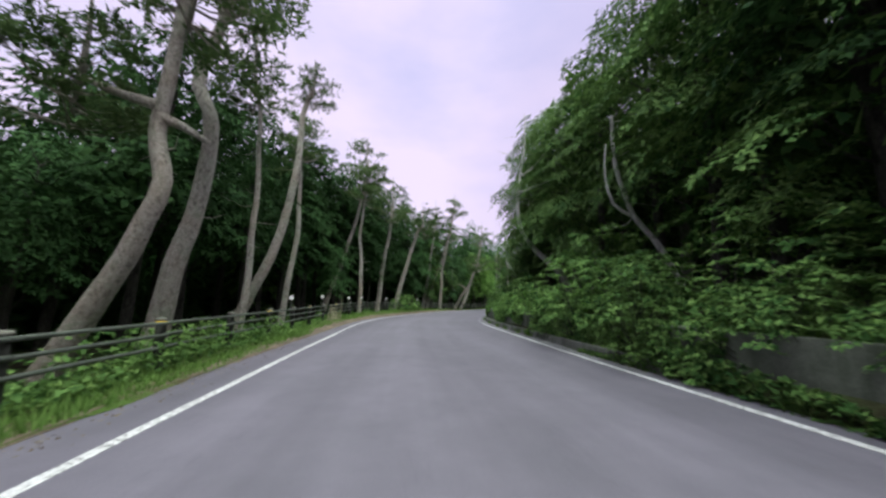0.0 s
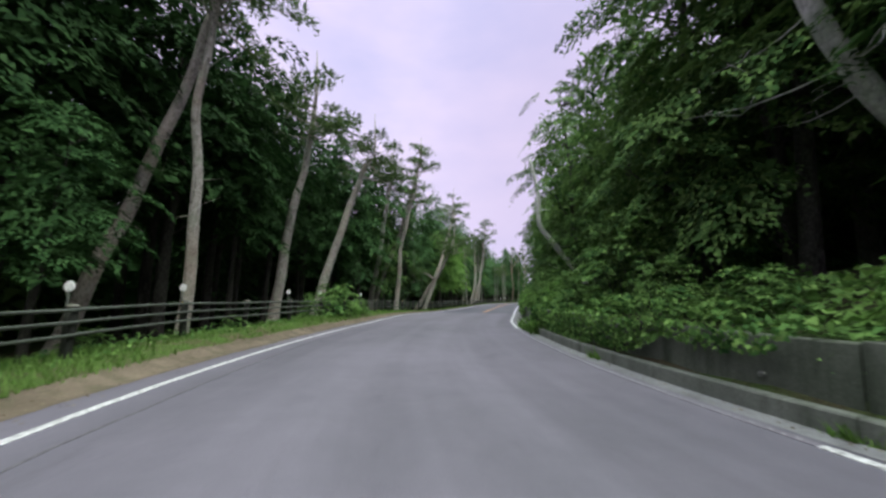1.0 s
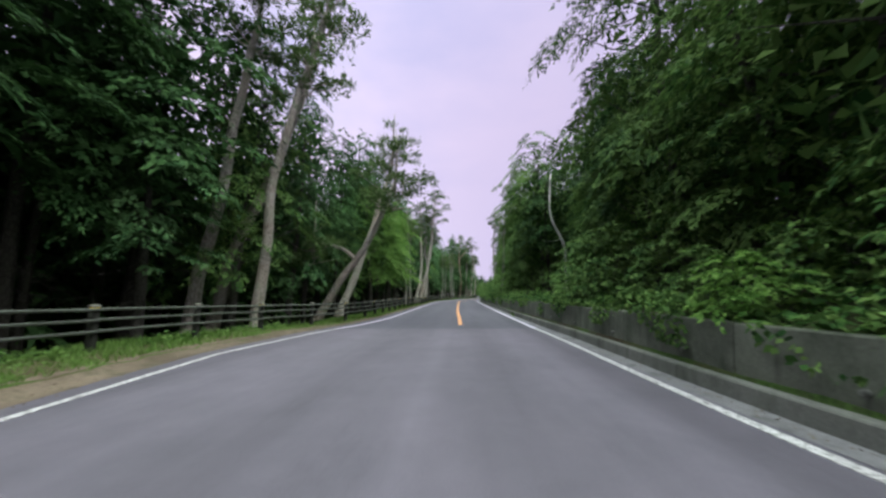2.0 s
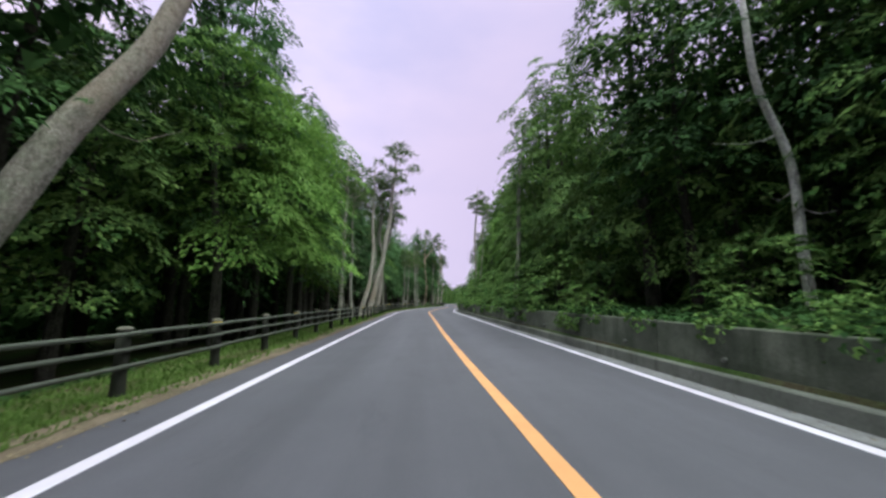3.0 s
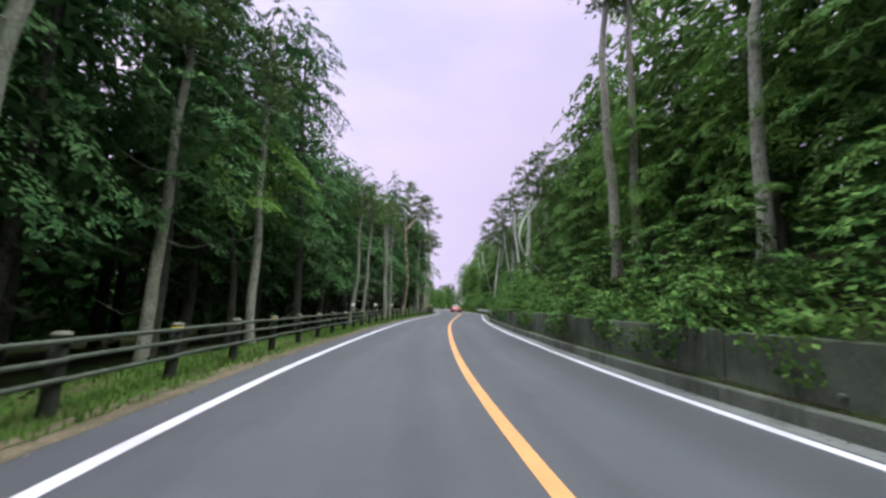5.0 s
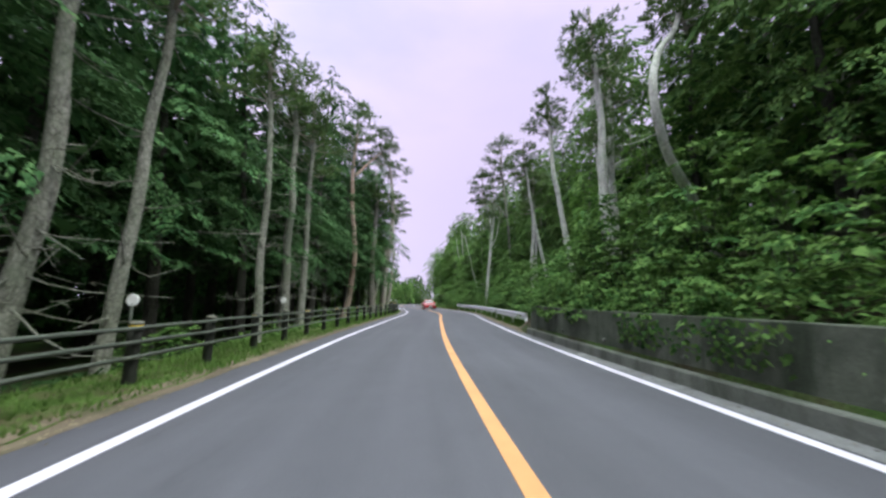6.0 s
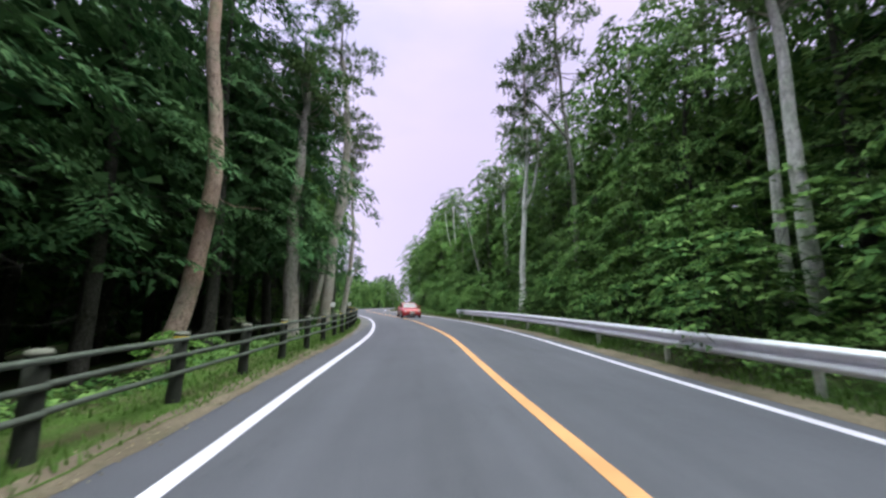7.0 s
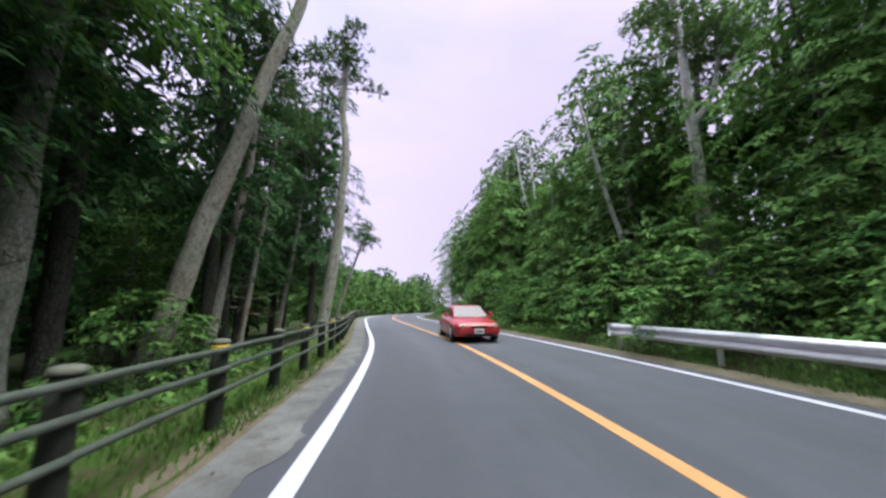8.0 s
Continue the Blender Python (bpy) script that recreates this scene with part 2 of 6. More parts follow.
def ground_material():
    m, n, l, b = material("ground_soil", 0.95, 0.1)
    big = noise_node(n, l, 0.5, 6, 0.65)
    fine = noise_node(n, l, 16, 5, 0.7)
    soil = ramp_node(n, l, fine.outputs["Fac"], [(0.3, (0.022, 0.018, 0.012)), (0.7, (0.065, 0.052, 0.035))])
    moss = ramp_node(n, l, fine.outputs["Fac"], [(0.3, (0.020, 0.038, 0.010)), (0.7, (0.055, 0.090, 0.026))])
    l.new(mixed(n, l, ramp_node(n, l, big.outputs["Fac"], [(0.42, (0, 0, 0)), (0.58, (1, 1, 1))]), soil, moss), b.inputs["Base Color"])
    bumped(n, l, b, fine.outputs["Fac"], 0.8, 0.03)
    return m


M_SOIL = ground_material()


def turf():
    m, n, l, b = material("mossy_turf", 0.95, 0.1)
    big = noise_node(n, l, 1.3, 6, 0.65)
    fine = noise_node(n, l, 38, 5, 0.75)
    green = ramp_node(n, l, fine.outputs["Fac"], [(0.3, (0.035, 0.068, 0.014)), (0.7, (0.105, 0.165, 0.040))])
    brown = ramp_node(n, l, fine.outputs["Fac"], [(0.3, (0.060, 0.052, 0.028)), (0.7, (0.140, 0.120, 0.070))])
    l.new(mixed(n, l, ramp_node(n, l, big.outputs["Fac"], [(0.38, (1, 1, 1)), (0.55, (0, 0, 0))]), green, brown), b.inputs["Base Color"])
    bumped(n, l, b, fine.outputs["Fac"], 0.9, 0.03)
    return m


M_TURF = turf()
M_DUST = stone("pale_dust", [(0.3, (0.095, 0.086, 0.096)), (0.7, (0.215, 0.195, 0.205))], (0.10, 0.088, 0.085), 0.95, 30)
M_DIRT = stone("sandy_dirt", [(0.3, (0.088, 0.066, 0.050)), (0.7, (0.185, 0.140, 0.110))], (0.070, 0.066, 0.040), 0.95, 22)


# ---- mesh helpers ----
def mesh_data(name, verts, faces, mat, smooth=True):
    me = bpy.data.meshes.new(name)
    me.from_pydata([tuple(v) for v in verts], [], [tuple(f) for f in faces])
    me.materials.append(mat)
    if smooth:
        me.polygons.foreach_set("use_smooth", [True] * len(me.polygons))
    me.update()
    return me


def quads_data(name, quads, mat):
    """One mesh of loose leaves, from an array of shape (n, corners, 3)."""
    q = np.asarray(quads, dtype=np.float32)
    n, c = len(q), q.shape[1]
    me = bpy.data.meshes.new(name)
    me.vertices.add(c * n)
    me.vertices.foreach_set("co", q.ravel())
    me.loops.add(c * n)
    me.loops.foreach_set("vertex_index", np.arange(c * n, dtype=np.int32))
    me.polygons.add(n)
    me.polygons.foreach_set("loop_start", np.arange(0, c * n, c, dtype=np.int32))
    me.polygons.foreach_set("loop_total", np.full(n, c, dtype=np.int32))
    me.materials.append(mat)
    me.update(calc_edges=True)
    me.validate()
    return me


def part(name, data, parent=None, label=""):
    ob = new(name, data)
    if parent:
        ob.parent = parent
    return tagged(ob, label)


def thing(name, label, category, group="", at=(0, 0, 0), kind=""):
    ob = new(name)
    ob.empty_display_size = 0.2
    ob.location = at
    return tagged(ob, label, category, group, kind)


def tube(points, radii, sides=8, wobble=0.0, rng=None, cap=True):
    pts = [Vector(p) for p in points]
    vs, fs = [], []
    ref = Vector((1, 0.13, 0.07))
    for i, p in enumerate(pts):
        d = (pts[min(i + 1, len(pts) - 1)] - pts[max(i - 1, 0)]).normalized()
        u = d.cross(ref)
        if u.length < 0.1:
            u = d.cross(Vector((0, 1, 0)))
        u.normalize()
        v = d.cross(u)
        for k in range(sides):
            a = 2 * math.pi * k / sides
            r = radii[i] * (1 + (rng.uniform(-wobble, wobble) if rng else 0))
            vs.append(p + (u * math.cos(a) + v * math.sin(a)) * r)
    for i in range(len(pts) - 1):
        for k in range(sides):
            a, b = i * sides + k, i * sides + (k + 1) % sides
            fs.append((a, b, b + sides, a + sides))
    if cap:
        fs.append(tuple(range(sides - 1, -1, -1)))
        fs.append(tuple((len(pts) - 1) * sides + k for k in range(sides)))
    return vs, fs


def joined(pieces):
    vs, fs = [], []
    for v, f in pieces:
        o = len(vs)
        vs += list(v)
        fs += [tuple(i + o for i in q) for q in f]
    return vs, fs


def spline(ctrl, step):
    """A smooth curve through control points, in steps of about that length."""
    c = [Vector(p) for p in ctrl]
    out = []
    for i in range(len(c) - 1):
        p0, p1, p2, p3 = c[max(i - 1, 0)], c[i], c[i + 1], c[min(i + 2, len(c) - 1)]
        n = max(1, int(round((p2 - p1).length / step)))
        for k in range(n):
            t = k / n
            out.append(0.5 * (2 * p1 + (p2 - p0) * t + (2 * p0 - 5 * p1 + 4 * p2 - p3) * t * t + (3 * p1 - p0 - 3 * p2 + p3) * t ** 3))
    out.append(c[-1])
    return out


# ---- plan of the road ----
ROAD = [(12.6, -58), (9.2, -40), (6.0, -23), (2.9, -10.5), (0.89, 0.92), (-0.99, 12.73), (-2.14, 24.64), (-0.38, 36.55), (3.57, 47.93), (7.57, 59.26),
        (11.65, 70.49), (15.73, 81.7), (19.96, 92.93), (25.31, 103.67), (31.23, 114.06), (37.67, 124.12), (44.23, 134.32),
        (49.9, 146.0), (55.0, 160.2), (61.2, 176.5), (69.5, 188.5), (81.0, 197.0), (97.0, 203.0), (118.0, 207.0), (150.0, 211.0)]
line = np.array([tuple(p)[:2] for p in spline([(x, y, 0) for x, y in ROAD], 0.5)])
seg = np.linalg.norm(np.diff(line, axis=0), axis=1)
stat = np.concatenate([[0], np.cumsum(seg)])
stat -= stat[np.argmin(np.hypot(line[:, 0] - 0.89, line[:, 1] - 0.92))]
tang = np.gradient(line, axis=0)
tang /= np.linalg.norm(tang, axis=1)[:, None]
S0, S1 = float(stat[0]), float(stat[-1])


def lhalf(s):
    return np.interp(s, [0, 6, 12, 18, 24, 30, 36, 40, 44, 48, 52, 56, 62, 70, 90, 98, 108, 124, 140, 156],
                     [3.36, 3.38, 3.48, 3.61, 3.70, 3.68, 3.70, 4.15, 4.75, 4.40, 3.50, 3.20, 3.23, 3.28, 3.31, 3.36, 3.28, 3.19, 3.08, 3.0])


def rhalf(s):
    return np.interp(s, [0, 12, 24, 36, 42, 50, 62, 70, 90, 98, 108, 132, 140, 148, 156], [3.45, 3.51, 3.54, 3.64, 3.54, 3.40, 3.37, 3.33, 3.34, 3.22, 3.17, 3.16, 3.28, 3.22, 3.05])


def mid(s):
    return np.interp(s, [50, 56, 62, 70, 80, 90, 98, 108, 124, 132, 140, 148, 170], [0.64, 0.60, 0.48, 0.38, 0.38, 0.32, 0.27, 0.29, 0.28, 0.21, 0.18, 0.0, 0.0])


def on_road(s, o):
    """The place at station s, o metres to the right of the road's middle."""
    x, y = np.interp(s, stat, line[:, 0]), np.interp(s, stat, line[:, 1])
    tx, ty = np.interp(s, stat, tang[:, 0]), np.interp(s, stat, tang[:, 1])
    n = np.hypot(tx, ty)
    return x + o * ty / n, y - o * tx / n


def heading(s):
    tx, ty = np.interp(s, stat, tang[:, 0]), np.interp(s, stat, tang[:, 1])
    return math.degrees(math.atan2(-tx, ty))


def left_of(s, u):
    """u metres outside the left edge line."""
    return on_road(s, -lhalf(s) - u)


def right_of(s, u):
    return on_road(s, rhalf(s) + u)


WALL_END = 123.0
BREAK = 49.5


def ground_height(s, o):
    """Height of the soil at station s, o metres right of the middle."""
    s, o = np.asarray(s, float), np.asarray(o, float)
    u = -o - lhalf(s)
    v = o - rhalf(s)
    raised = np.interp(s, [-20, 5, 14, 17, 20, 24, 27, 40, 52, 62, 68, 76, 82, 86, 92], [-0.02, -0.02, 0.05, 0.08, 0.13, 0.17, 0.25, 0.22, 0.0, 0.0, 0.05, 0.0, -0.06, -0.08, 0.0])
    zl = np.interp(u, [0.6, 1.0, 2.2, 3.2, 5.5, 12, 40], [-0.03, 0.015, 0.02, -0.10, -0.45, -0.9, -1.9]) + raised * np.interp(u, [0.7, 1.5], [0, 1])
    zw = np.interp(v, [0.5, 0.62, 0.70, 1.6, 4.0, 9.0, 20, 60], [0.0, 0.0, 0.0, 0.30, 1.45, 2.75, 3.75, -3.0])
    bank = np.interp(s, [-5, 0, 44, 52, 78, 90], [0.6, 0.6, 0.5, 0.06, 0.06, 1.0])
    zw = zw * bank + np.interp(v, [0.5, 0.62, 0.70], [-0.05, -0.05, 0.85])
    zr = np.interp(v, [0.3, 0.9, 1.6, 2.4, 5.0, 9.0, 20, 60], [-0.03, 0.03, 0.12, 0.55, 1.7, 3.0, 4.4, -2.2])
    k = np.clip((s - (WALL_END - 0.5)) / 3.0, 0, 1)
    zz = np.where(o > 0, zw * (1 - k) + zr * k, zl)
    return np.where((u < 0.6) & (v < 0.3), -0.06, zz)


def strip(name, s0, s1, a, b, z, mat, step=1.0, thick=0.0, cuts=1):
    """A band along the road between the offsets a(s) and b(s) right of the middle."""
    ss = np.arange(s0, s1 + step * 0.5, step)
    ss[-1] = s1
    vs, fs, uv = [], [], []
    n = cuts + 1
    for s in ss:
        for k in range(n):
            o = a(s) + (b(s) - a(s)) * k / cuts
            x, y = on_road(s, o)
            vs.append((x, y, z(s, o) if callable(z) else z))
            uv.append((o, s))
    for i in range(len(ss) - 1):
        for k in range(cuts):
            q = i * n + k
            fs.append((q, q + 1, q + n + 1, q + n))
    if thick:
        base = len(vs)
        vs += [(x, y, zz - thick) for x, y, zz in vs]
        uv += uv
        m = len(ss)
        for i in range(m - 1):
            fs.append((i * n, (i + 1) * n, base + (i + 1) * n, base + i * n))
            q = i * n + cuts
            fs.append((q + n, q, base + q, base + q + n))
        for k in range(cuts):
            fs.append((k + 1, k, base + k, base + k + 1))
            q = (m - 1) * n + k
            fs.append((q, q + 1, base + q + 1, base + q))
    me = mesh_data(name, vs, fs, mat, smooth=False)
    layer = me.uv_layers.new(name="along_the_road")
    for lp in me.loops:
        layer.data[lp.index].uv = uv[lp.vertex_index]
    return me


# ---- ground: one sheet ----
def build_ground():
    ss = np.arange(S0, S1, 2.0)
    offs = [-60, -40, -28, -20, -15, -11, -9, -7.6, -6.6, -5.8, -5.2, -4.6, -4.2, -4.05, -3.92, -3.6, 0, 3.4, 3.8, 4.05, 4.15, 4.3, 4.8, 5.4, 6.2, 7.2, 8.6, 10.5, 13, 17, 22, 30, 42, 60]
    vs, fs = [], []
    n = len(offs)
    rng = random.Random(3)
    for s in ss:
        for o in offs:
            hf = float(rhalf(s) if o > 0 else lhalf(s))
            oo = (abs(o) - 3.3 + hf) * (1 if o > 0 else -1) if o else 0.0
            x, y = on_road(s, oo)
            z = float(ground_height(s, oo))
            rough = min(1.0, max(0.0, abs(oo) - hf - 1.5) * 0.3)
            vs.append((x, y, z + rough * 0.25 * noise.noise((x * 0.35, y * 0.35, 0))))
    for i in range(len(ss) - 1):
        for k in range(n - 1):
            q = i * n + k
            fs.append((q, q + 1, q + n + 1, q + n))
    # wide land out to the horizon, below the strip along the road
    o = len(vs)
    ring = [(-1500, -1400), (1700, -1400), (1700, 1800), (-1500, 1800)]
    vs += [(x, y, -1.6) for x, y in ring]
    fs.append((o, o + 1, o + 2, o + 3))
    return mesh_data("ground", vs, fs, M_SOIL)


ground = tagged(part("ground", build_ground()), "dark forest floor of soil, moss and leaf litter", "ground", kind="structure")

road_old = tagged(part("road", strip("road_old", S0, BREAK, lambda s: -lhalf(s) - 0.84, lambda s: rhalf(s) + 0.44, 0.0, M_OLD, 1.0, 0.1)),
                  "pale grey worn asphalt road surface", "road", kind="structure")
road_new = tagged(part("road", strip("road_new", BREAK, S1, lambda s: -lhalf(s) - 0.86, lambda s: rhalf(s) + 0.44, 0.0, M_NEW, 1.0, 0.1)),
                  "dark grey newer asphalt road surface", "road", kind="structure")


def stripe(name, s0, s1, centre, width, mat, label):
    d = strip(name, s0, s1, lambda s: centre(s) - width / 2, lambda s: centre(s) + width / 2, 0.005, mat, 1.0, 0.005)
    return tagged(part(name, d), label, "road marking", kind="structure")


stripe("edge_line", S0, BREAK, lambda s: -lhalf(s), 0.12, M_WORN, "worn white edge line painted on the road")
stripe("edge_line", BREAK, S1, lambda s: -lhalf(s), 0.17, M_WHITE, "crisp white edge line painted on the road")
stripe("edge_line", S0, 21, lambda s: rhalf(s), 0.12, M_WORN, "worn white edge line beside the gutter")
stripe("edge_line", 21, 34, lambda s: rhalf(s), 0.11, M_FADED, "almost worn-off white edge line beside the gutter")
stripe("edge_line", 34, BREAK, lambda s: rhalf(s), 0.13, M_WORN, "worn white edge line beside the gutter")
stripe("edge_line", BREAK, S1, lambda s: rhalf(s), 0.16, M_WHITE, "crisp white edge line beside the gutter")
stripe("centre_line", BREAK + 1.5, S1, lambda s: mid(s), 0.17, M_ORANGE, "solid orange centre line on the dark asphalt")
M_CRACK = plain("cracked_seam", (0.095, 0.086, 0.102), 0.9, vary=0.5, scale=9.0)
for c0, c1, off, wd in ((17.0, 33.0, 0.55, 0.03),):
    stripe("road_crack", c0, c1, lambda s: -float(lhalf(s)) + off + 0.10 * noise.noise((s * 0.55, off, 0)) + 0.03 * noise.noise((s * 2.3, off, 1)), wd, M_CRACK, "dark wandering crack in the old asphalt")

# ---- verge, gutter, kerb, wall ----
def verge_edge(s):
    """Ragged inner edge of the dirt, outside the left line."""
    base = float(np.interp(s, [7, 14, 28, 44, 50], [0.84, 0.68, 0.46, 0.42, 0.68]))
    return base + 0.05 * noise.noise((s * 0.7, 1.3, 0)) + 0.045 * noise.noise((s * 2.9, 4.1, 0)) + 0.02 * noise.noise((s * 9.0, 7.7, 0))


tagged(part("verge", strip("verge", -20, 200, lambda s: -lhalf(s) - 1.05 - float(np.interp(s, [6, 16, 45], [-0.10, 0.28, 0.0])), lambda s: -lhalf(s) - verge_edge(s),
       lambda s, o: max(0.004, float(ground_height(s, o)) + 0.012 + 0.03 * min(1.0, max(0.0, -o - float(lhalf(s)) - 0.84) * 5)), M_DIRT, 0.2, 0.0, 5)),
       "sandy brown dirt verge along the asphalt", "verge", kind="structure")
tagged(part("grass_strip", strip("grass_strip", -20, 200, lambda s: -lhalf(s) - 2.9, lambda s: -lhalf(s) - 0.90 - float(np.interp(s, [6, 16, 45], [-0.10, 0.28, 0.0])) + 0.10 * noise.noise((s * 1.1, 9.2, 0)) + 0.07 * noise.noise((s * 3.7, 2.2, 0)),
       lambda s, o: float(ground_height(s, o)) + 0.017 + 0.03 * min(1.0, max(0.0, -o - float(lhalf(s)) - 0.84) * 5), M_TURF, 0.3, 0.0, 6)), "mossy short turf under the fence", "grass", kind="structure")
tagged(part("verge", strip("verge", 123.5, 200, lambda s: rhalf(s) + 0.36 + 0.05 * noise.noise((s * 1.9, 3.1, 0)) + 0.03 * noise.noise((s * 6.0, 5.1, 0)), lambda s: rhalf(s) + 0.85,
       lambda s, o: max(0.004, float(ground_height(s, o)) + 0.02), M_DIRT, 0.25, 0.0, 4)), "sandy dirt verge below the guard rail", "verge", kind="structure")
tagged(part("shoulder", strip("shoulder", 139, 200, lambda s: -lhalf(s) - 0.80, lambda s: -lhalf(s) - 0.22 - float(np.interp(s, [139, 149], [0.6, 0.0])) - 0.05 + 0.10 * noise.noise((s * 0.8, 6.1, 0)) + 0.08 * noise.noise((s * 2.6, 2.4, 0)) + 0.06 * noise.noise((s * 7.1, 3.4, 0)),
       lambda s, o: 0.009, M_DUST, 0.08, 0.0, 3)), "pale dusty shoulder beside the edge line", "shoulder", kind="structure")
tagged(part("gutter", strip("gutter", 6.0, WALL_END, lambda s: rhalf(s) + 0.13, lambda s: rhalf(s) + 0.45, lambda s, o: 0.006, M_GUTTER, 1.0)),
       "pale concrete gutter strip beside the kerb", "gutter", kind="structure")


def ring_solid(prof, sides):
    """A turned solid from (radius, height) rows."""
    vs, fs = [], []
    for r, z in prof:
        for k in range(sides):
            a = 2 * math.pi * k / sides
            vs.append((r * math.cos(a), r * math.sin(a), z))
    for i in range(len(prof) - 1):
        for k in range(sides):
            a, b = i * sides + k, i * sides + (k + 1) % sides
            fs.append((a, b, b + sides, a + sides))
    fs.append(tuple(range(sides - 1, -1, -1)))
    fs.append(tuple((len(prof) - 1) * sides + k for k in range(sides)))
    return vs, fs


def profile_run(name, s0, s1, prof, mat, step=1.0):
    """A closed profile of (offset outside the right line, height), swept along the road."""
    ss = np.linspace(s0, s1, max(2, int(round((s1 - s0) / step)) + 1))
    vs, fs = [], []
    n = len(prof)
    for s in ss:
        for v, z in prof:
            x, y = right_of(s, v)
            vs.append((x, y, z))
    for i in range(len(ss) - 1):
        for k in range(n):
            a, b = i * n + k, i * n + (k + 1) % n
            fs.append((a, a + n, b + n, b))
    fs.append(tuple(range(n)))
    fs.append(tuple((len(ss) - 1) * n + k for k in range(n - 1, -1, -1)))
    return mesh_data(name, vs, fs, mat, smooth=False)


kerb = thing("kerb", "low grey concrete kerb at the foot of the wall", "kerb", kind="structure")
s = 6.0
while s < WALL_END - 0.5:
    e = min(s + 3.0, WALL_END)
    part("kerb_stone", profile_run("kerb_stone", s + 0.006, e - 0.006, [(0.44, -0.05), (0.45, 0.205), (0.47, 0.225), (0.58, 0.23), (0.60, -0.05)], M_KERB), kerb)
    s = e
wall = thing("retaining_wall", "stained grey concrete retaining wall below the wooded bank", "retaining wall", kind="structure")
s = -14.0
rng = random.Random(8)
while s < WALL_END - 0.5:
    e = min(s + 5.0, WALL_END)
    top = float(np.interp(s, [0, 60, 100, 123], [0.88, 0.92, 1.05, 1.10])) + rng.uniform(-0.02, 0.02)
    part("wall_panel", profile_run("wall_panel", s + 0.012, e - 0.012, [(0.585, -0.1), (0.60, 0.4), (0.635, top - 0.015), (0.65, top), (0.80, top), (0.86, -0.1)], M_CONC), wall)
    s = e

D_PIPE = mesh_data("weep_pipe", *ring_solid([(0.022, -0.05), (0.034, -0.05), (0.034, 0.05), (0.022, 0.05)], 10), M_KERB)
s = 12.0
while s < WALL_END - 1:
    x, y = right_of(s, 0.60)
    part("weep_pipe", D_PIPE, wall).matrix_basis = pose(x, y, 0.42, 0, 90, heading(s))
    s += 2.5

# ---- fence on the left ----
def fence_at(s):
    u = float(np.interp(s, [-20, 5, 18, 30, 44, 54, 70, 100, 112, 125, 140, 150], [1.7, 1.7, 1.85, 2.3, 1.75, 1.35, 1.25, 1.3, 1.5, 1.35, 1.2, 1.15]))
    x, y = left_of(s, u)
    return Vector((x, y, float(ground_height(s, -lhalf(s) - u)) + 0.03))


D_POST = mesh_data("post", *ring_solid([(0.084, -0.3), (0.086, 0.0), (0.081, 0.3), (0.083, 0.6), (0.080, 0.86)], 12), M_POST)
D_CAP = mesh_data("post_cap", *ring_solid([(0.083, 0.86), (0.094, 0.865), (0.094, 0.885), (0.082, 0.905), (0.045, 0.915)], 12), M_CAP)
D_BAND = mesh_data("reflector_band", *ring_solid([(0.083, 0.802), (0.089, 0.806), (0.089, 0.850), (0.083, 0.855)], 12), M_AMBER)
D_RAIL = mesh_data("rail", *tube([(0, y, 0.004 * math.sin(y * 5)) for y in np.linspace(0, 1, 6)], [0.031, 0.029, 0.030, 0.029, 0.030, 0.031], 8), M_RAIL)
POSTS = [17.1 + 2.55 * k for k in range(-14, 16)] + [57.43 + 2.165 * k for k in range(11)] + [140.9 + 1.755 * k for k in range(-34, 33)]
fence = None
rng = random.Random(21)
for k, s in enumerate(POSTS[:-1]):
    a, b = fence_at(s), fence_at(POSTS[k + 1])
    if k % 10 == 0:
        fence = thing("fence", "low roadside fence with dark log posts and three grey pipe rails", "fence", "fence sections along the road")
    lean = pose(*a, rng.uniform(-1.5, 1.5), rng.uniform(-1.5, 1.5), heading(s))
    for nm, dt in (("post", D_POST), ("post_cap", D_CAP)) + ((("reflector_band", D_BAND),) if k % 2 == 0 else ()):
        ob = part(nm, dt, fence, {"post_cap": "pale grey flat post cap", "reflector_band": "amber reflector band"}.get(nm, ""))
        ob.matrix_basis = lean
    d = b - a
    right = Vector((d.y, -d.x, 0)).normalized() * 0.095
    for h in (0.40, 0.62, 0.82):
        ob = part("rail", D_RAIL, fence)
        p = a + right + Vector((0, 0, h + rng.uniform(-0.008, 0.008)))
        turn = d.to_track_quat("Y", "Z").to_matrix().to_4x4()
        ob.matrix_basis = Matrix.Translation(p) @ turn @ Matrix.Diagonal((1, d.length + 0.01, 1, 1))

# round white delineators fixed to the backs of fence posts
D_DPOLE = mesh_data("pole", *tube([(0, 0, 0), (0, 0, 0.5), (0.0, 0.0, 0.78)], [0.017, 0.017, 0.017], 6), M_RAIL)


def disc_data():
    vs, fs = ring_solid([(0.085, -0.012), (0.092, -0.006), (0.092, 0.006), (0.085, 0.012)], 16)
    return mesh_data("disc", [(x, z, y + 0.82) for x, y, z in vs], fs, M_DISC, False)


D_DISC = disc_data()
for near in (14, 20, 24, 28, 32, 36, 40, 109.3, 114.6, 119.8, 140.9, 146.2):
    s = min(POSTS, key=lambda q: abs(q - near))
    p = fence_at(s)
    dl = thing("delineator", "round white roadside reflector on a thin pole at the fence", "reflector", "delineators on the fence")
    dl.matrix_basis = pose(p.x, p.y, p.z + (0.46 if s < 16 else 0.50 if s < 24 else 0.40), 0, 0, heading(s)) @ pose(-0.098, 0, 0)
    part("pole", D_DPOLE, dl)
    part("disc", D_DISC, dl, "white reflective disc")

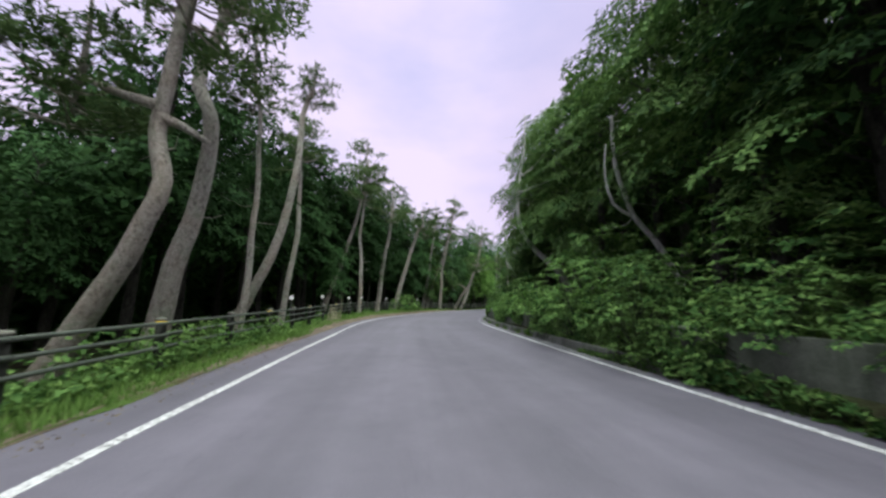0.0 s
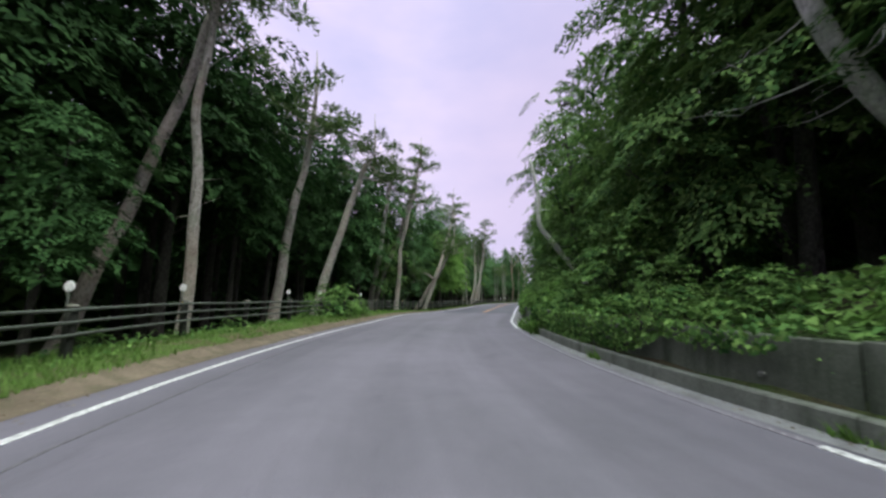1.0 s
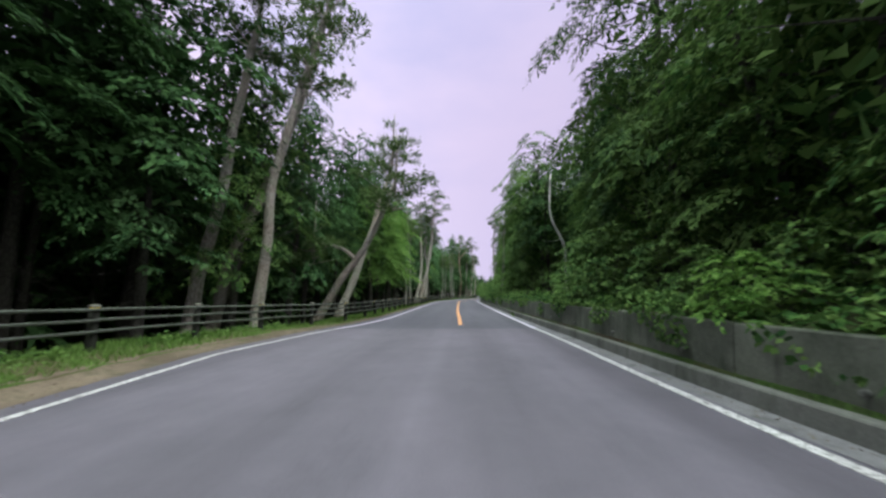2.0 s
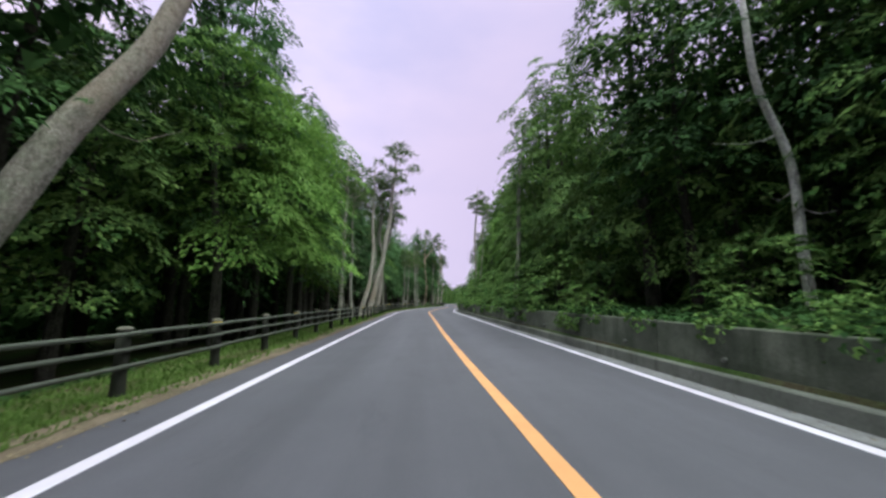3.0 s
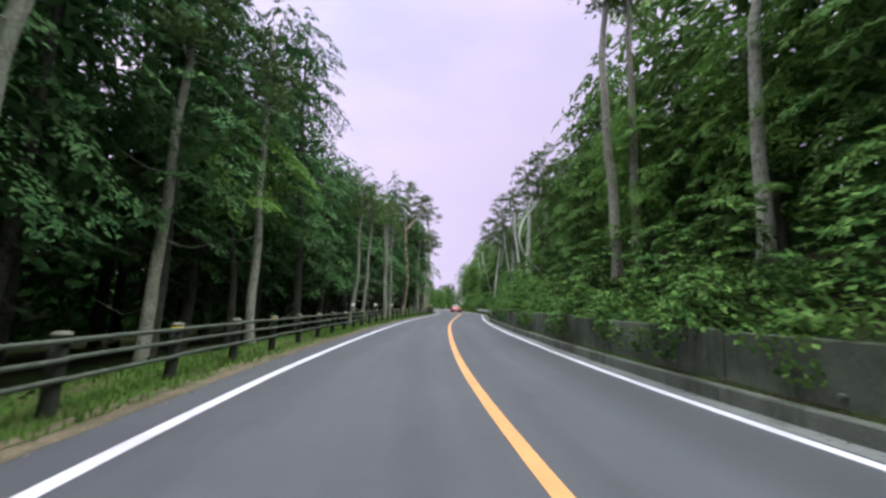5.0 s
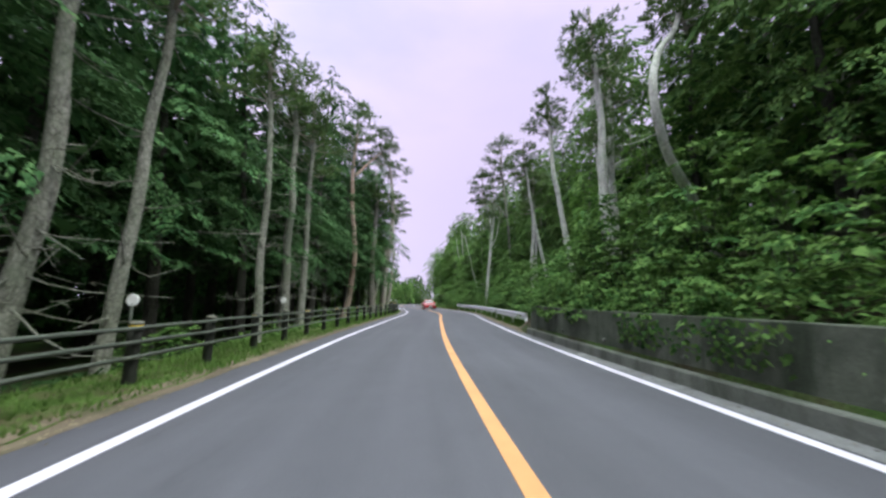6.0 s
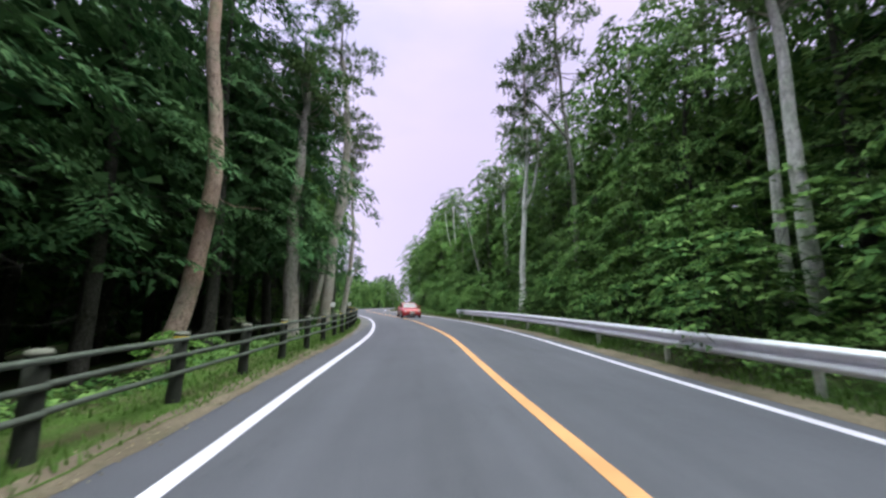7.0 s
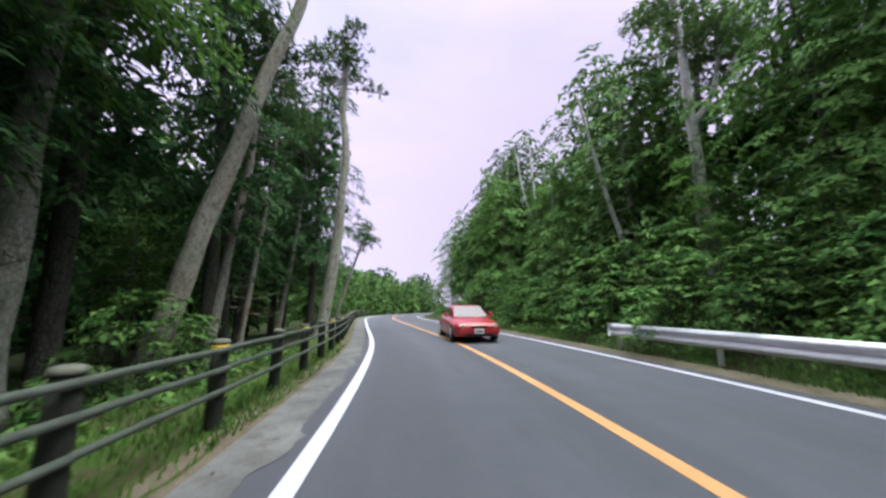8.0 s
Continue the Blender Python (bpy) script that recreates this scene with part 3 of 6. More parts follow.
# ---- steel guard rail on the right ----
G0, G1, GU = 125.0, 155.2, 0.97


def guard_rail():
    g = thing("guard_rail", "galvanised steel W-beam guard rail on pale posts", "guard rail")
    prof = [(0.0, 0.0), (-0.01, 0.02), (-0.075, 0.05), (-0.08, 0.10), (-0.02, 0.15), (-0.02, 0.20), (-0.08, 0.25), (-0.075, 0.30), (-0.01, 0.33), (0.0, 0.35)]
    s, z0 = G0, 0.40
    while s < G1 - 0.5:
        e = min(s + 4.0, G1)
        ss = np.linspace(s, e + 0.05, 5)
        vs, fs = [], []
        rows_ = prof + [(v + 0.006, z) for v, z in reversed(prof)]
        n = len(rows_)
        for q in ss:
            for v, z in rows_:
                x, y = right_of(q, GU + v)
                vs.append((x, y, z0 + z))
        for i in range(len(ss) - 1):
            for k in range(n):
                a, b = i * n + k, i * n + (k + 1) % n
                fs.append((a, a + n, b + n, b))
        part("beam", mesh_data("beam", vs, fs, M_STEEL), g)
        s = e
    # rounded end sleeves
    for q, sg in ((G0, -1), (G1, 1)):
        vs, fs = [], []
        n = 7
        for k in range(n):
            a = math.pi * k / (n - 1)
            x, y = right_of(q + sg * 0.16 * math.sin(a), GU - 0.04 - 0.06 * math.cos(a))
            vs += [(x, y, z0 - 0.01), (x, y, z0 + 0.36)]
        for k in range(n - 1):
            fs.append((2 * k, 2 * k + 2, 2 * k + 3, 2 * k + 1))
        fs += [tuple(range(0, 2 * n, 2)), tuple(range(2 * n - 1, 0, -2))]
        part("end_sleeve", mesh_data("end_sleeve", vs, fs, M_STEEL), g, "rounded steel end sleeve")
    s = 152.1 - 2.95 * 9
    dp = mesh_data("post", *ring_solid([(0.057, -0.4), (0.057, 0.70), (0.045, 0.72)], 10), M_STEELP)
    db = mesh_data("bracket", *tube([(-0.085, 0, 0.575), (0.0, 0, 0.575)], [0.05, 0.05], 6), M_STEELP)
    while s < G1:
        x, y = right_of(s, GU + 0.09)
        for nm, dt in (("post", dp), ("bracket", db)):
            ob = part(nm, dt, g)
            ob.matrix_basis = pose(x, y, 0, 0, 0, heading(s))
        s += 2.95


guard_rail()


# ---- leaves ----
def unit(v):
    return v / np.maximum(np.linalg.norm(v, axis=-1, keepdims=True), 1e-6)


def leaf_quads(centre, out, size, aspect, rg, up=0.75, droop=0.25, kite=False):
    """Pointed leaves at the centres, lying mostly flat, tips along out."""
    n = len(centre)
    a = unit(out + rg.normal(0, 0.4, (n, 3)))
    a[:, 2] -= droop
    a = unit(a)
    nrm = unit(np.stack([rg.normal(0, 0.42, n), rg.normal(0, 0.42, n), np.full(n, up)], 1))
    b = unit(np.cross(nrm, a))
    L = (size * rg.uniform(0.7, 1.35, n))[:, None]
    W = L * aspect
    c = centre
    if kite:
        return np.stack([c - a * L * 0.4, c + b * W * 0.5, c + a * L * 0.6, c - b * W * 0.5], 1)
    return np.stack([c - b * W * 0.5 - a * L * 0.35, c + b * W * 0.5 - a * L * 0.35, c + a * L * 0.65], 1)


def spray_cloud(tips, axis, rg, count, radius, flat, size, aspect, up=0.75, droop=0.25, fan=1.25):
    """Sprays of leaves at the branch tips: each a fan of leafy fingers that reaches outwards."""
    res = []
    for p, d, r in zip(tips, axis, radius):
        n = max(6, int(count * (r ** 1.6)))
        nf = int(rg.integers(6, 10))
        az = math.atan2(d[1], d[0])
        fa = az + np.linspace(-fan, fan, nf) + rg.normal(0, 0.12, nf)
        fl = r * rg.uniform(1.0, 1.75, nf) * (0.55 + 0.45 * np.cos((fa - az) * 0.8)) if fan < 3 else r * rg.uniform(0.7, 1.15, nf)
        k = rg.integers(0, nf, n)
        t = rg.uniform(0.03, 1, n) ** 0.75
        side = rg.normal(0, 0.10 * r, n) * (1.15 - t)
        ca, sa = np.cos(fa[k]), np.sin(fa[k])
        px, py = ca * t * fl[k] - sa * side, sa * t * fl[k] + ca * side
        slope = rg.uniform(0.02, 0.30) if fan < 3 else 0.05
        rad = t * fl[k]
        z = rg.normal(0, flat * r, n) - slope * rad - 0.16 * rad * rad / max(r, 0.1) + 0.10 * r * np.sin(k * 2.3)
        c = np.stack([px, py, z], 1) + p
        if fan < 3:
            c -= np.array([math.cos(az), math.sin(az), 0]) * 0.55 * r
        sg = np.where(side > 0, 1.0, -1.0)
        outd = np.stack([ca - sa * sg * 0.7, sa + ca * sg * 0.7, np.full(n, -0.1)], 1)
        res.append(leaf_quads(c, outd, size, aspect, rg, up, droop))
    return np.concatenate(res)


def curved_limb(a, b, r, rg, sides=4):
    a, b = Vector(a), Vector(b)
    m = (a + b) * 0.5 + Vector((rg.normal(0, 0.12), rg.normal(0, 0.12), -0.10 * (b - a).length + rg.normal(0, 0.1)))
    pts = [a, (a + m) * 0.5 + (m - (a + b) * 0.5) * 0.25, m, b]
    return tube(pts, [r, r * 0.8, r * 0.55, r * 0.2], sides, cap=False)


def core_quads(n, R, z0, z1, size, rg):
    """Leaf masses in the middle of a crown, where it is dense."""
    a = rg.uniform(0, 2 * math.pi, n)
    r = R * np.sqrt(rg.uniform(0, 1, n))
    c = np.stack([r * np.cos(a), r * np.sin(a), rg.uniform(z0, z1, n)], 1)
    return leaf_quads(c, rg.normal(0, 1, (n, 3)), size, 0.5, rg, 0.35, 0.1)


def bough_leaves(base, az, L, rise, drop, rg, per, size, aspect, wide=0.46, jit=0.30, ribs=7, sag=0.24):
    """Leaves of flat, drooping boughs: each a spine with ribs to both sides, like a fern."""
    nb = len(L)
    k = np.repeat(np.arange(nb), np.maximum(8, (per * L ** 1.45).astype(int)))
    n = len(k)
    j = rg.integers(0, ribs, n)
    sg = rg.integers(0, 2, n)
    reach = rg.uniform(0.55, 1.2, (nb, ribs, 2))[k, j, sg]
    sg = sg * 2.0 - 1.0
    tj = 0.10 + 0.82 * (j + 0.5) / ribs
    w = wide * L[k] * np.sin(math.pi * (0.16 + 0.74 * tj)) ** 0.8 * reach
    q = rg.uniform(0, 1, n) ** 0.8
    t = tj + 0.55 * q * w / L[k] + rg.normal(0, 0.022, n)
    v = sg * q * w + rg.normal(0, 0.03, n) * L[k]
    x = t * L[k]
    z = rise[k] * x - drop[k] * x * x / L[k] - sag * np.abs(v) + rg.normal(0, 0.022, n) * L[k]
    slope = rise[k] - 2 * drop[k] * t
    ca, sa = np.cos(az[k]), np.sin(az[k])

    def turned(lx, ly, lz):
        return np.stack([lx * ca - ly * sa, lx * sa + ly * ca, lz], 1)

    c = turned(x, v, z) + base[k]
    nrm = unit(turned(-slope + rg.normal(0, jit, n), sg * sag + rg.normal(0, jit, n), np.ones(n)))
    a = turned(0.65 + rg.normal(0, 0.35, n), sg * q * 0.9 + rg.normal(0, 0.35, n), slope * 0.65 - 0.15)
    a = unit(a - nrm * np.sum(a * nrm, 1)[:, None])
    b = np.cross(nrm, a)
    ln = (size * rg.uniform(0.65, 1.35, n))[:, None]
    wd = ln * aspect
    return np.stack([c - b * wd * 0.5 - a * ln * 0.35, c + b * wd * 0.5 - a * ln * 0.35, c + a * ln * 0.65], 1)


def lumpy(seed):
    """Uneven outline of a crown: bulges and hollows round it and up it."""
    return lambda a, h: 0.86 + 0.62 * noise.noise((1.15 * math.cos(a) + seed * 3.1, 1.15 * math.sin(a), h * 0.42))


def crown_boughs(rg, seed, H, h0, R, count, prof, length, rise, drop, lean=(0, 0), back=-2.0):
    """Bases, directions and lengths of the boughs, by the crown's profile."""
    lump = lumpy(seed)
    B, A, L, U, D = [], [], [], [], []
    for k in range(count):
        f = (k + rg.uniform(0, 1)) / count
        h = h0 + (H - h0) * f
        a = 2.399 * k + rg.uniform(-0.5, 0.5)
        if math.cos(a) < back and rg.uniform() < 0.62:
            continue
        edge = R * prof(f) * lump(a, h)
        ln = min(max(edge, 0.35), rg.uniform(*length)) * (1.0 - 0.25 * f)
        r = max(0.0, (edge - ln)) * (1.0 if rg.uniform() < 0.72 else rg.uniform(0.1, 0.7))
        u, d = rg.uniform(*rise), rg.uniform(*drop)
        B.append((r * math.cos(a) + lean[0] * f, r * math.sin(a) + lean[1] * f, h + max(0.0, d - u) * ln * 0.6))
        A.append(a)
        L.append(ln)
        U.append(u)
        D.append(d)
    return np.array(B), np.array(A), np.array(L), np.array(U), np.array(D)


def broadleaf(seed, H, h0, R, boughs=80, per=78, size=0.165, length=(1.1, 2.1), core=700, core_size=0.34, aspect=0.62, wide=0.46, back=-2.0):
    """Trunk with limbs, and a crown of layered drooping boughs: three meshes."""
    rg = np.random.default_rng(seed)
    lean = rg.normal(0, 0.35, 2)
    top = np.array([lean[0], lean[1], H * 0.86])
    trunk_pts = spline([(0, 0, -0.5), (0.12 * lean[0], 0.1 * lean[1], H * 0.25), (0.4 * lean[0] + 0.15, 0.5 * lean[1] - 0.1, H * 0.5), tuple(top)], 1.1)
    nT = len(trunk_pts)
    pieces = [tube(trunk_pts, [0.15 * (1.15 - i / nT) * H / 10 for i in range(nT)], 8, 0.06, random.Random(seed))]
    B, A, L, U, D = crown_boughs(rg, seed, H, h0, R, boughs, lambda f: math.sin(math.pi * min(1, 0.24 + 0.70 * f)) ** 0.6,
                                 length, (0.05, 0.30), (0.45, 0.95), lean, back)
    for k in range(0, len(L), 3):
        q = B[k] + np.array([math.cos(A[k]), math.sin(A[k]), 0]) * L[k] * 0.3
        root = trunk_pts[min(nT - 1, max(1, int((q[2] - 0.9) / (H * 0.86) * nT)))]
        pieces.append(curved_limb(root, q, 0.04, rg))
    q = bough_leaves(B, A, L, U, D, rg, per, size, aspect, wide)
    if core:
        q = np.concatenate([q, core_quads(core, R * 0.5, h0 + 0.6, H * 0.84, core_size, rg)])
    return joined(pieces[:1]), joined(pieces[1:]), q


def spruce(seed, H, h0, R, dead=14, size=0.16, density=1.0, boughs=95):
    """A conifer with a straight trunk, dead lower twigs and long drooping sprays."""
    rg = np.random.default_rng(seed)
    pts = [(0.10 * math.sin(z * 0.35 + seed), 0.10 * math.cos(z * 0.3 + seed), z) for z in np.linspace(-0.5, H * 0.93, 18)]
    pieces = [tube(pts, [0.155 * (1.1 - i / 18) * H / 13 for i in range(18)], 9, 0.05, random.Random(seed))]
    for k in range(dead):
        z = rg.uniform(0.9, h0 + 2.5)
        a = rg.uniform(0, 2 * math.pi)
        ln = rg.uniform(0.6, 2.1)
        base = Vector((0, 0, z))
        tip = base + Vector((math.cos(a) * ln, math.sin(a) * ln, rg.uniform(-0.4, 0.12) * ln))
        pieces.append(curved_limb(base, tip, 0.017, rg, 3))
        for j in range(3):
            p = base.lerp(tip, rg.uniform(0.35, 0.85))
            pieces.append(curved_limb(p, p + Vector((rg.normal(0, 0.3), rg.normal(0, 0.3), rg.uniform(-0.35, 0.08))), 0.008, rg, 3))
    B, A, L, U, D = crown_boughs(rg, seed, H, h0, R, boughs, lambda f: (1 - f ** 1.8) ** 0.6 * (0.72 + 0.28 * min(1, f * 5)) + 0.12,
                                 (1.0, 2.5), (0.0, 0.15), (0.35, 0.75), back=-0.15)
    for k in range(0, len(L), 4):
        tip = B[k] + np.array([math.cos(A[k]) * L[k] * 0.5, math.sin(A[k]) * L[k] * 0.5, -0.05 * L[k]])
        pieces.append(curved_limb((0, 0, B[k][2] + 0.15), tuple(tip), 0.022, rg, 4))
    q = bough_leaves(B, A, L, U, D, rg, 84 * density, size, 0.42, 0.36, 0.28, ribs=8, sag=0.42)
    return joined(pieces[:1]), joined(pieces[1:]), np.concatenate([q, core_quads(450, R * 0.36, h0 + 0.8, h0 + (H - h0) * 0.8, 0.45, rg)])


def pine_crown(seed, pads=16, R=2.2, H=3.2):
    """Limbs and needle pads of a pine's top, from its foot at the origin."""
    rg = np.random.default_rng(seed)
    P, A, Rr, pieces = [], [], [], []
    for k in range(pads):
        f = rg.uniform(0, 1)
        a = 2.399 * k + rg.uniform(-0.4, 0.4)
        r = R * rg.uniform(0.25, 1.0) * (1.05 - 0.55 * f)
        q = np.array([r * math.cos(a), r * math.sin(a), -1.5 + (H + 0.6) * f])
        P.append(q)
        A.append(np.array([math.cos(a), math.sin(a), 0.5]))
        Rr.append(rg.uniform(0.5, 1.0))
        pieces.append(curved_limb((0, 0, max(-1.4, q[2] - 0.4 - 0.2 * r)), tuple(q), 0.045, rg))
    pieces.append(tube([(0, 0, -0.4), (0.1, 0.05, H * 0.4), (0.0, 0.1, H * 0.9)], [0.10, 0.07, 0.02], 7))
    q = spray_cloud(P, A, rg, 230, Rr, 0.16, 0.22, 0.36, 0.45, -0.2, 3.14)
    return None, joined(pieces), q


def shrub(seed, R=1.1, H=1.3, boughs=34, per=104, size=0.105):
    rg = np.random.default_rng(seed)
    B, A, L, U, D = crown_boughs(rg, seed, H, 0.12, R, boughs, lambda f: (1 - 0.72 * f * f) ** 0.5, (0.45, 0.85), (0.15, 0.55), (0.3, 0.7))
    pieces = []
    for k in range(0, len(L), 2):
        pieces.append(curved_limb((0.1 * math.cos(A[k]), 0.1 * math.sin(A[k]), -0.25), tuple(B[k] + np.array([math.cos(A[k]), math.sin(A[k]), 0.1]) * L[k] * 0.5), 0.014, rg, 4))
    return None, joined(pieces), bough_leaves(B, A, L, U, D, rg, per, size, 0.66, 0.5, 0.38, 6)


def make_kind(nm, trunk_crown, bark_mat, leaf_mat):
    trunk, limbs, q = trunk_crown
    return (mesh_data(nm + "_trunk", *trunk, bark_mat) if trunk else None,
            mesh_data(nm + "_branch", *limbs, bark_mat) if limbs[0] else None, quads_data(nm + "_crown", q, leaf_mat))


KINDS = {}
for k, (H, h0, R) in enumerate(((9.5, 0.7, 3.0), (11.5, 0.9, 3.3), (8.0, 0.5, 2.7), (13.0, 1.4, 3.6))):
    KINDS["broad%d" % k] = make_kind("broad", broadleaf(40 + k, H, h0, R, int(8.6 * H), 150, 0.115, back=-0.15), M_SPRUCE, M_LEAF)
    if k != 2:
        KINDS["mid%d" % k] = make_kind("broad", broadleaf(45 + k, H, h0, R, int(6.2 * H), 32, 0.255, (1.2, 2.3), 450, 0.42), M_GREY, M_LEAF)
KINDS["bright0"] = make_kind("bright", broadleaf(60, 8.0, 1.4, 2.5, 62, 140, 0.12, (0.9, 1.6), 350, 0.22), M_GREY, M_LEAF2)
KINDS["bright1"] = make_kind("bright", broadleaf(61, 8.5, 2.3, 3.3, 58, 165, 0.11, (1.3, 2.3), 500, 0.20), M_SPRUCE, M_LEAF2)
KINDS["bright2"] = make_kind("bright", broadleaf(62, 9.5, 4.6, 3.2, 46, 165, 0.11, (1.3, 2.3), 300, 0.20), M_SPRUCE, M_LEAF2)
for k, (H, h0, R) in enumerate(((11.5, 1.0, 3.4), (14.0, 1.6, 3.8))):
    KINDS["deep%d" % k] = make_kind("broad", broadleaf(70 + k, H, h0, R, 44, 16, 0.48, (1.5, 2.4), 400, 0.55), M_SHADEBARK, M_LEAF)
for k, (H, h0, R) in enumerate(((14.0, 1.6, 2.9), (13.0, 2.4, 2.7), (15.5, 3.0, 2.9))):
    KINDS["spruce%d" % k] = make_kind("spruce", spruce(80 + k, H, h0, R, 14 + 6 * k), M_SPRUCE, M_CONIF)
for k, (H, h0, R) in enumerate(((10.5, 2.0, 3.2), (12.5, 2.3, 3.4))):
    KINDS["skirt%d" % k] = make_kind("broad", broadleaf(140 + k, H, h0, R, int(8.6 * H), 150, 0.115, back=-0.15), M_SPRUCE, M_LEAF)
for k, (H, h0, R) in enumerate(((11.5, 3.0, 3.9), (13.0, 3.4, 4.1))):
    KINDS["over%d" % k] = make_kind("broad", broadleaf(150 + k, H, h0, R, int(8.2 * H), 140, 0.118, (1.4, 2.6), back=-0.15), M_SPRUCE, M_LEAF)
# dark, dusk, roof1 and canopy0 trees: shade is put into their leaf colour
for k, (H, h0, R) in enumerate(((14.0, 3.2, 2.9), (12.5, 3.8, 2.8))):
    KINDS["dark%d" % k] = make_kind("spruce", spruce(85 + k, H, h0, R, 10), M_SHADEBARK, M_SHADELEAF)
KINDS["dusk0"] = make_kind("spruce", spruce(90, 15.0, 0.8, 3.2, 0, 0.46, 0.18, 70), M_SHADEBARK, M_SHADELEAF)
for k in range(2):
    KINDS["roof%d" % k] = make_kind("broad", broadleaf(130 + k, 10.0 + k, 3.6, 3.7, 54, 62, 0.175, (1.6, 2.8), 600, 0.40), M_SHADEBARK, M_SHADELEAF if k else M_LEAF)
KINDS["canopy0"] = make_kind("broad", broadleaf(135, 11.0, 4.0, 3.7, 50, 26, 0.27, (1.5, 2.6), 450, 0.45), M_SHADEBARK, M_SHADELEAF)
KINDS["fir0"] = make_kind("spruce", spruce(88, 15.5, 2.4, 2.9, 10, 0.25, 0.42), M_SPRUCE, M_CONIF)
for k, (R, H) in enumerate(((1.1, 1.3), (0.8, 0.9), (1.4, 1.9))):
    KINDS["shrub%d" % k] = make_kind("shrub", shrub(100 + k, R, H, (34, 24, 46)[k]), M_SHADEBARK, M_LEAF)
KINDS["shrub3"] = make_kind("shrub", shrub(110, 1.1, 1.2), M_SHADEBARK, M_LEAF2)
PINE_TOPS = [make_kind("pine", pine_crown(120 + k, p, R, H), M_PINE, M_PINEN) for k, (p, R, H) in enumerate(((24, 2.5, 3.8), (17, 2.0, 2.8), (30, 3.0, 4.6)))]

WORDS = {
    "broad": ("tree", "leafy green broadleaf tree in the roadside wood", "tree", "broadleaf trees"),
    "mid": ("tree", "leafy green broadleaf tree in the roadside wood", "tree", "broadleaf trees"),
    "roof": ("tree", "dark broadleaf tree with a high spreading crown", "tree", "spreading trees"),
    "skirt": ("tree", "broadleaf tree with layered drooping branches", "tree", "broadleaf trees"),
    "over": ("tree", "spreading broadleaf tree that overhangs the wall", "tree", "broadleaf trees"),
    "dark": ("conifer", "dark shaded conifer behind the fence", "conifer", "shaded conifers"),
    "deep": ("tree", "shaded broadleaf tree deep in the wood", "tree", "shaded broadleaf trees"),
    "canopy": ("tree", "shaded broadleaf tree deep in the wood", "tree", "shaded broadleaf trees"),
    "fir": ("conifer", "tall dark spruce with drooping needle branches", "conifer", "spruces"),
    "dusk": ("conifer", "shaded spruce deep in the wood", "conifer", "shaded spruces"),
    "bright": ("tree", "young broadleaf tree with light green leaves", "tree", "young broadleaf trees"),
    "spruce": ("conifer", "tall dark spruce with drooping needle branches", "conifer", "spruces"),
    "shrub": ("shrub", "low leafy green shrub in the undergrowth", "shrub", "shrubs"),
}


def plant(kind, x, y, z, turn=0.0, size=1.0, tall=1.0, tilt=0.0):
    trunk, limbs, crown = KINDS[kind]
    base = kind.rstrip("0123456789")
    nm, label, cat, grp = WORDS[base]
    t = thing(nm, label, cat, grp)
    t.matrix_basis = pose(x, y, z, tilt, 0, turn) @ Matrix.Diagonal((size, size, size * tall, 1))
    if trunk:
        part("trunk", trunk, t)
    if limbs:
        tagged(part("stem" if base == "shrub" else "bough", limbs, t), kind="stuff")
    part("foliage" if base == "shrub" else "crown", crown, t)
    return t


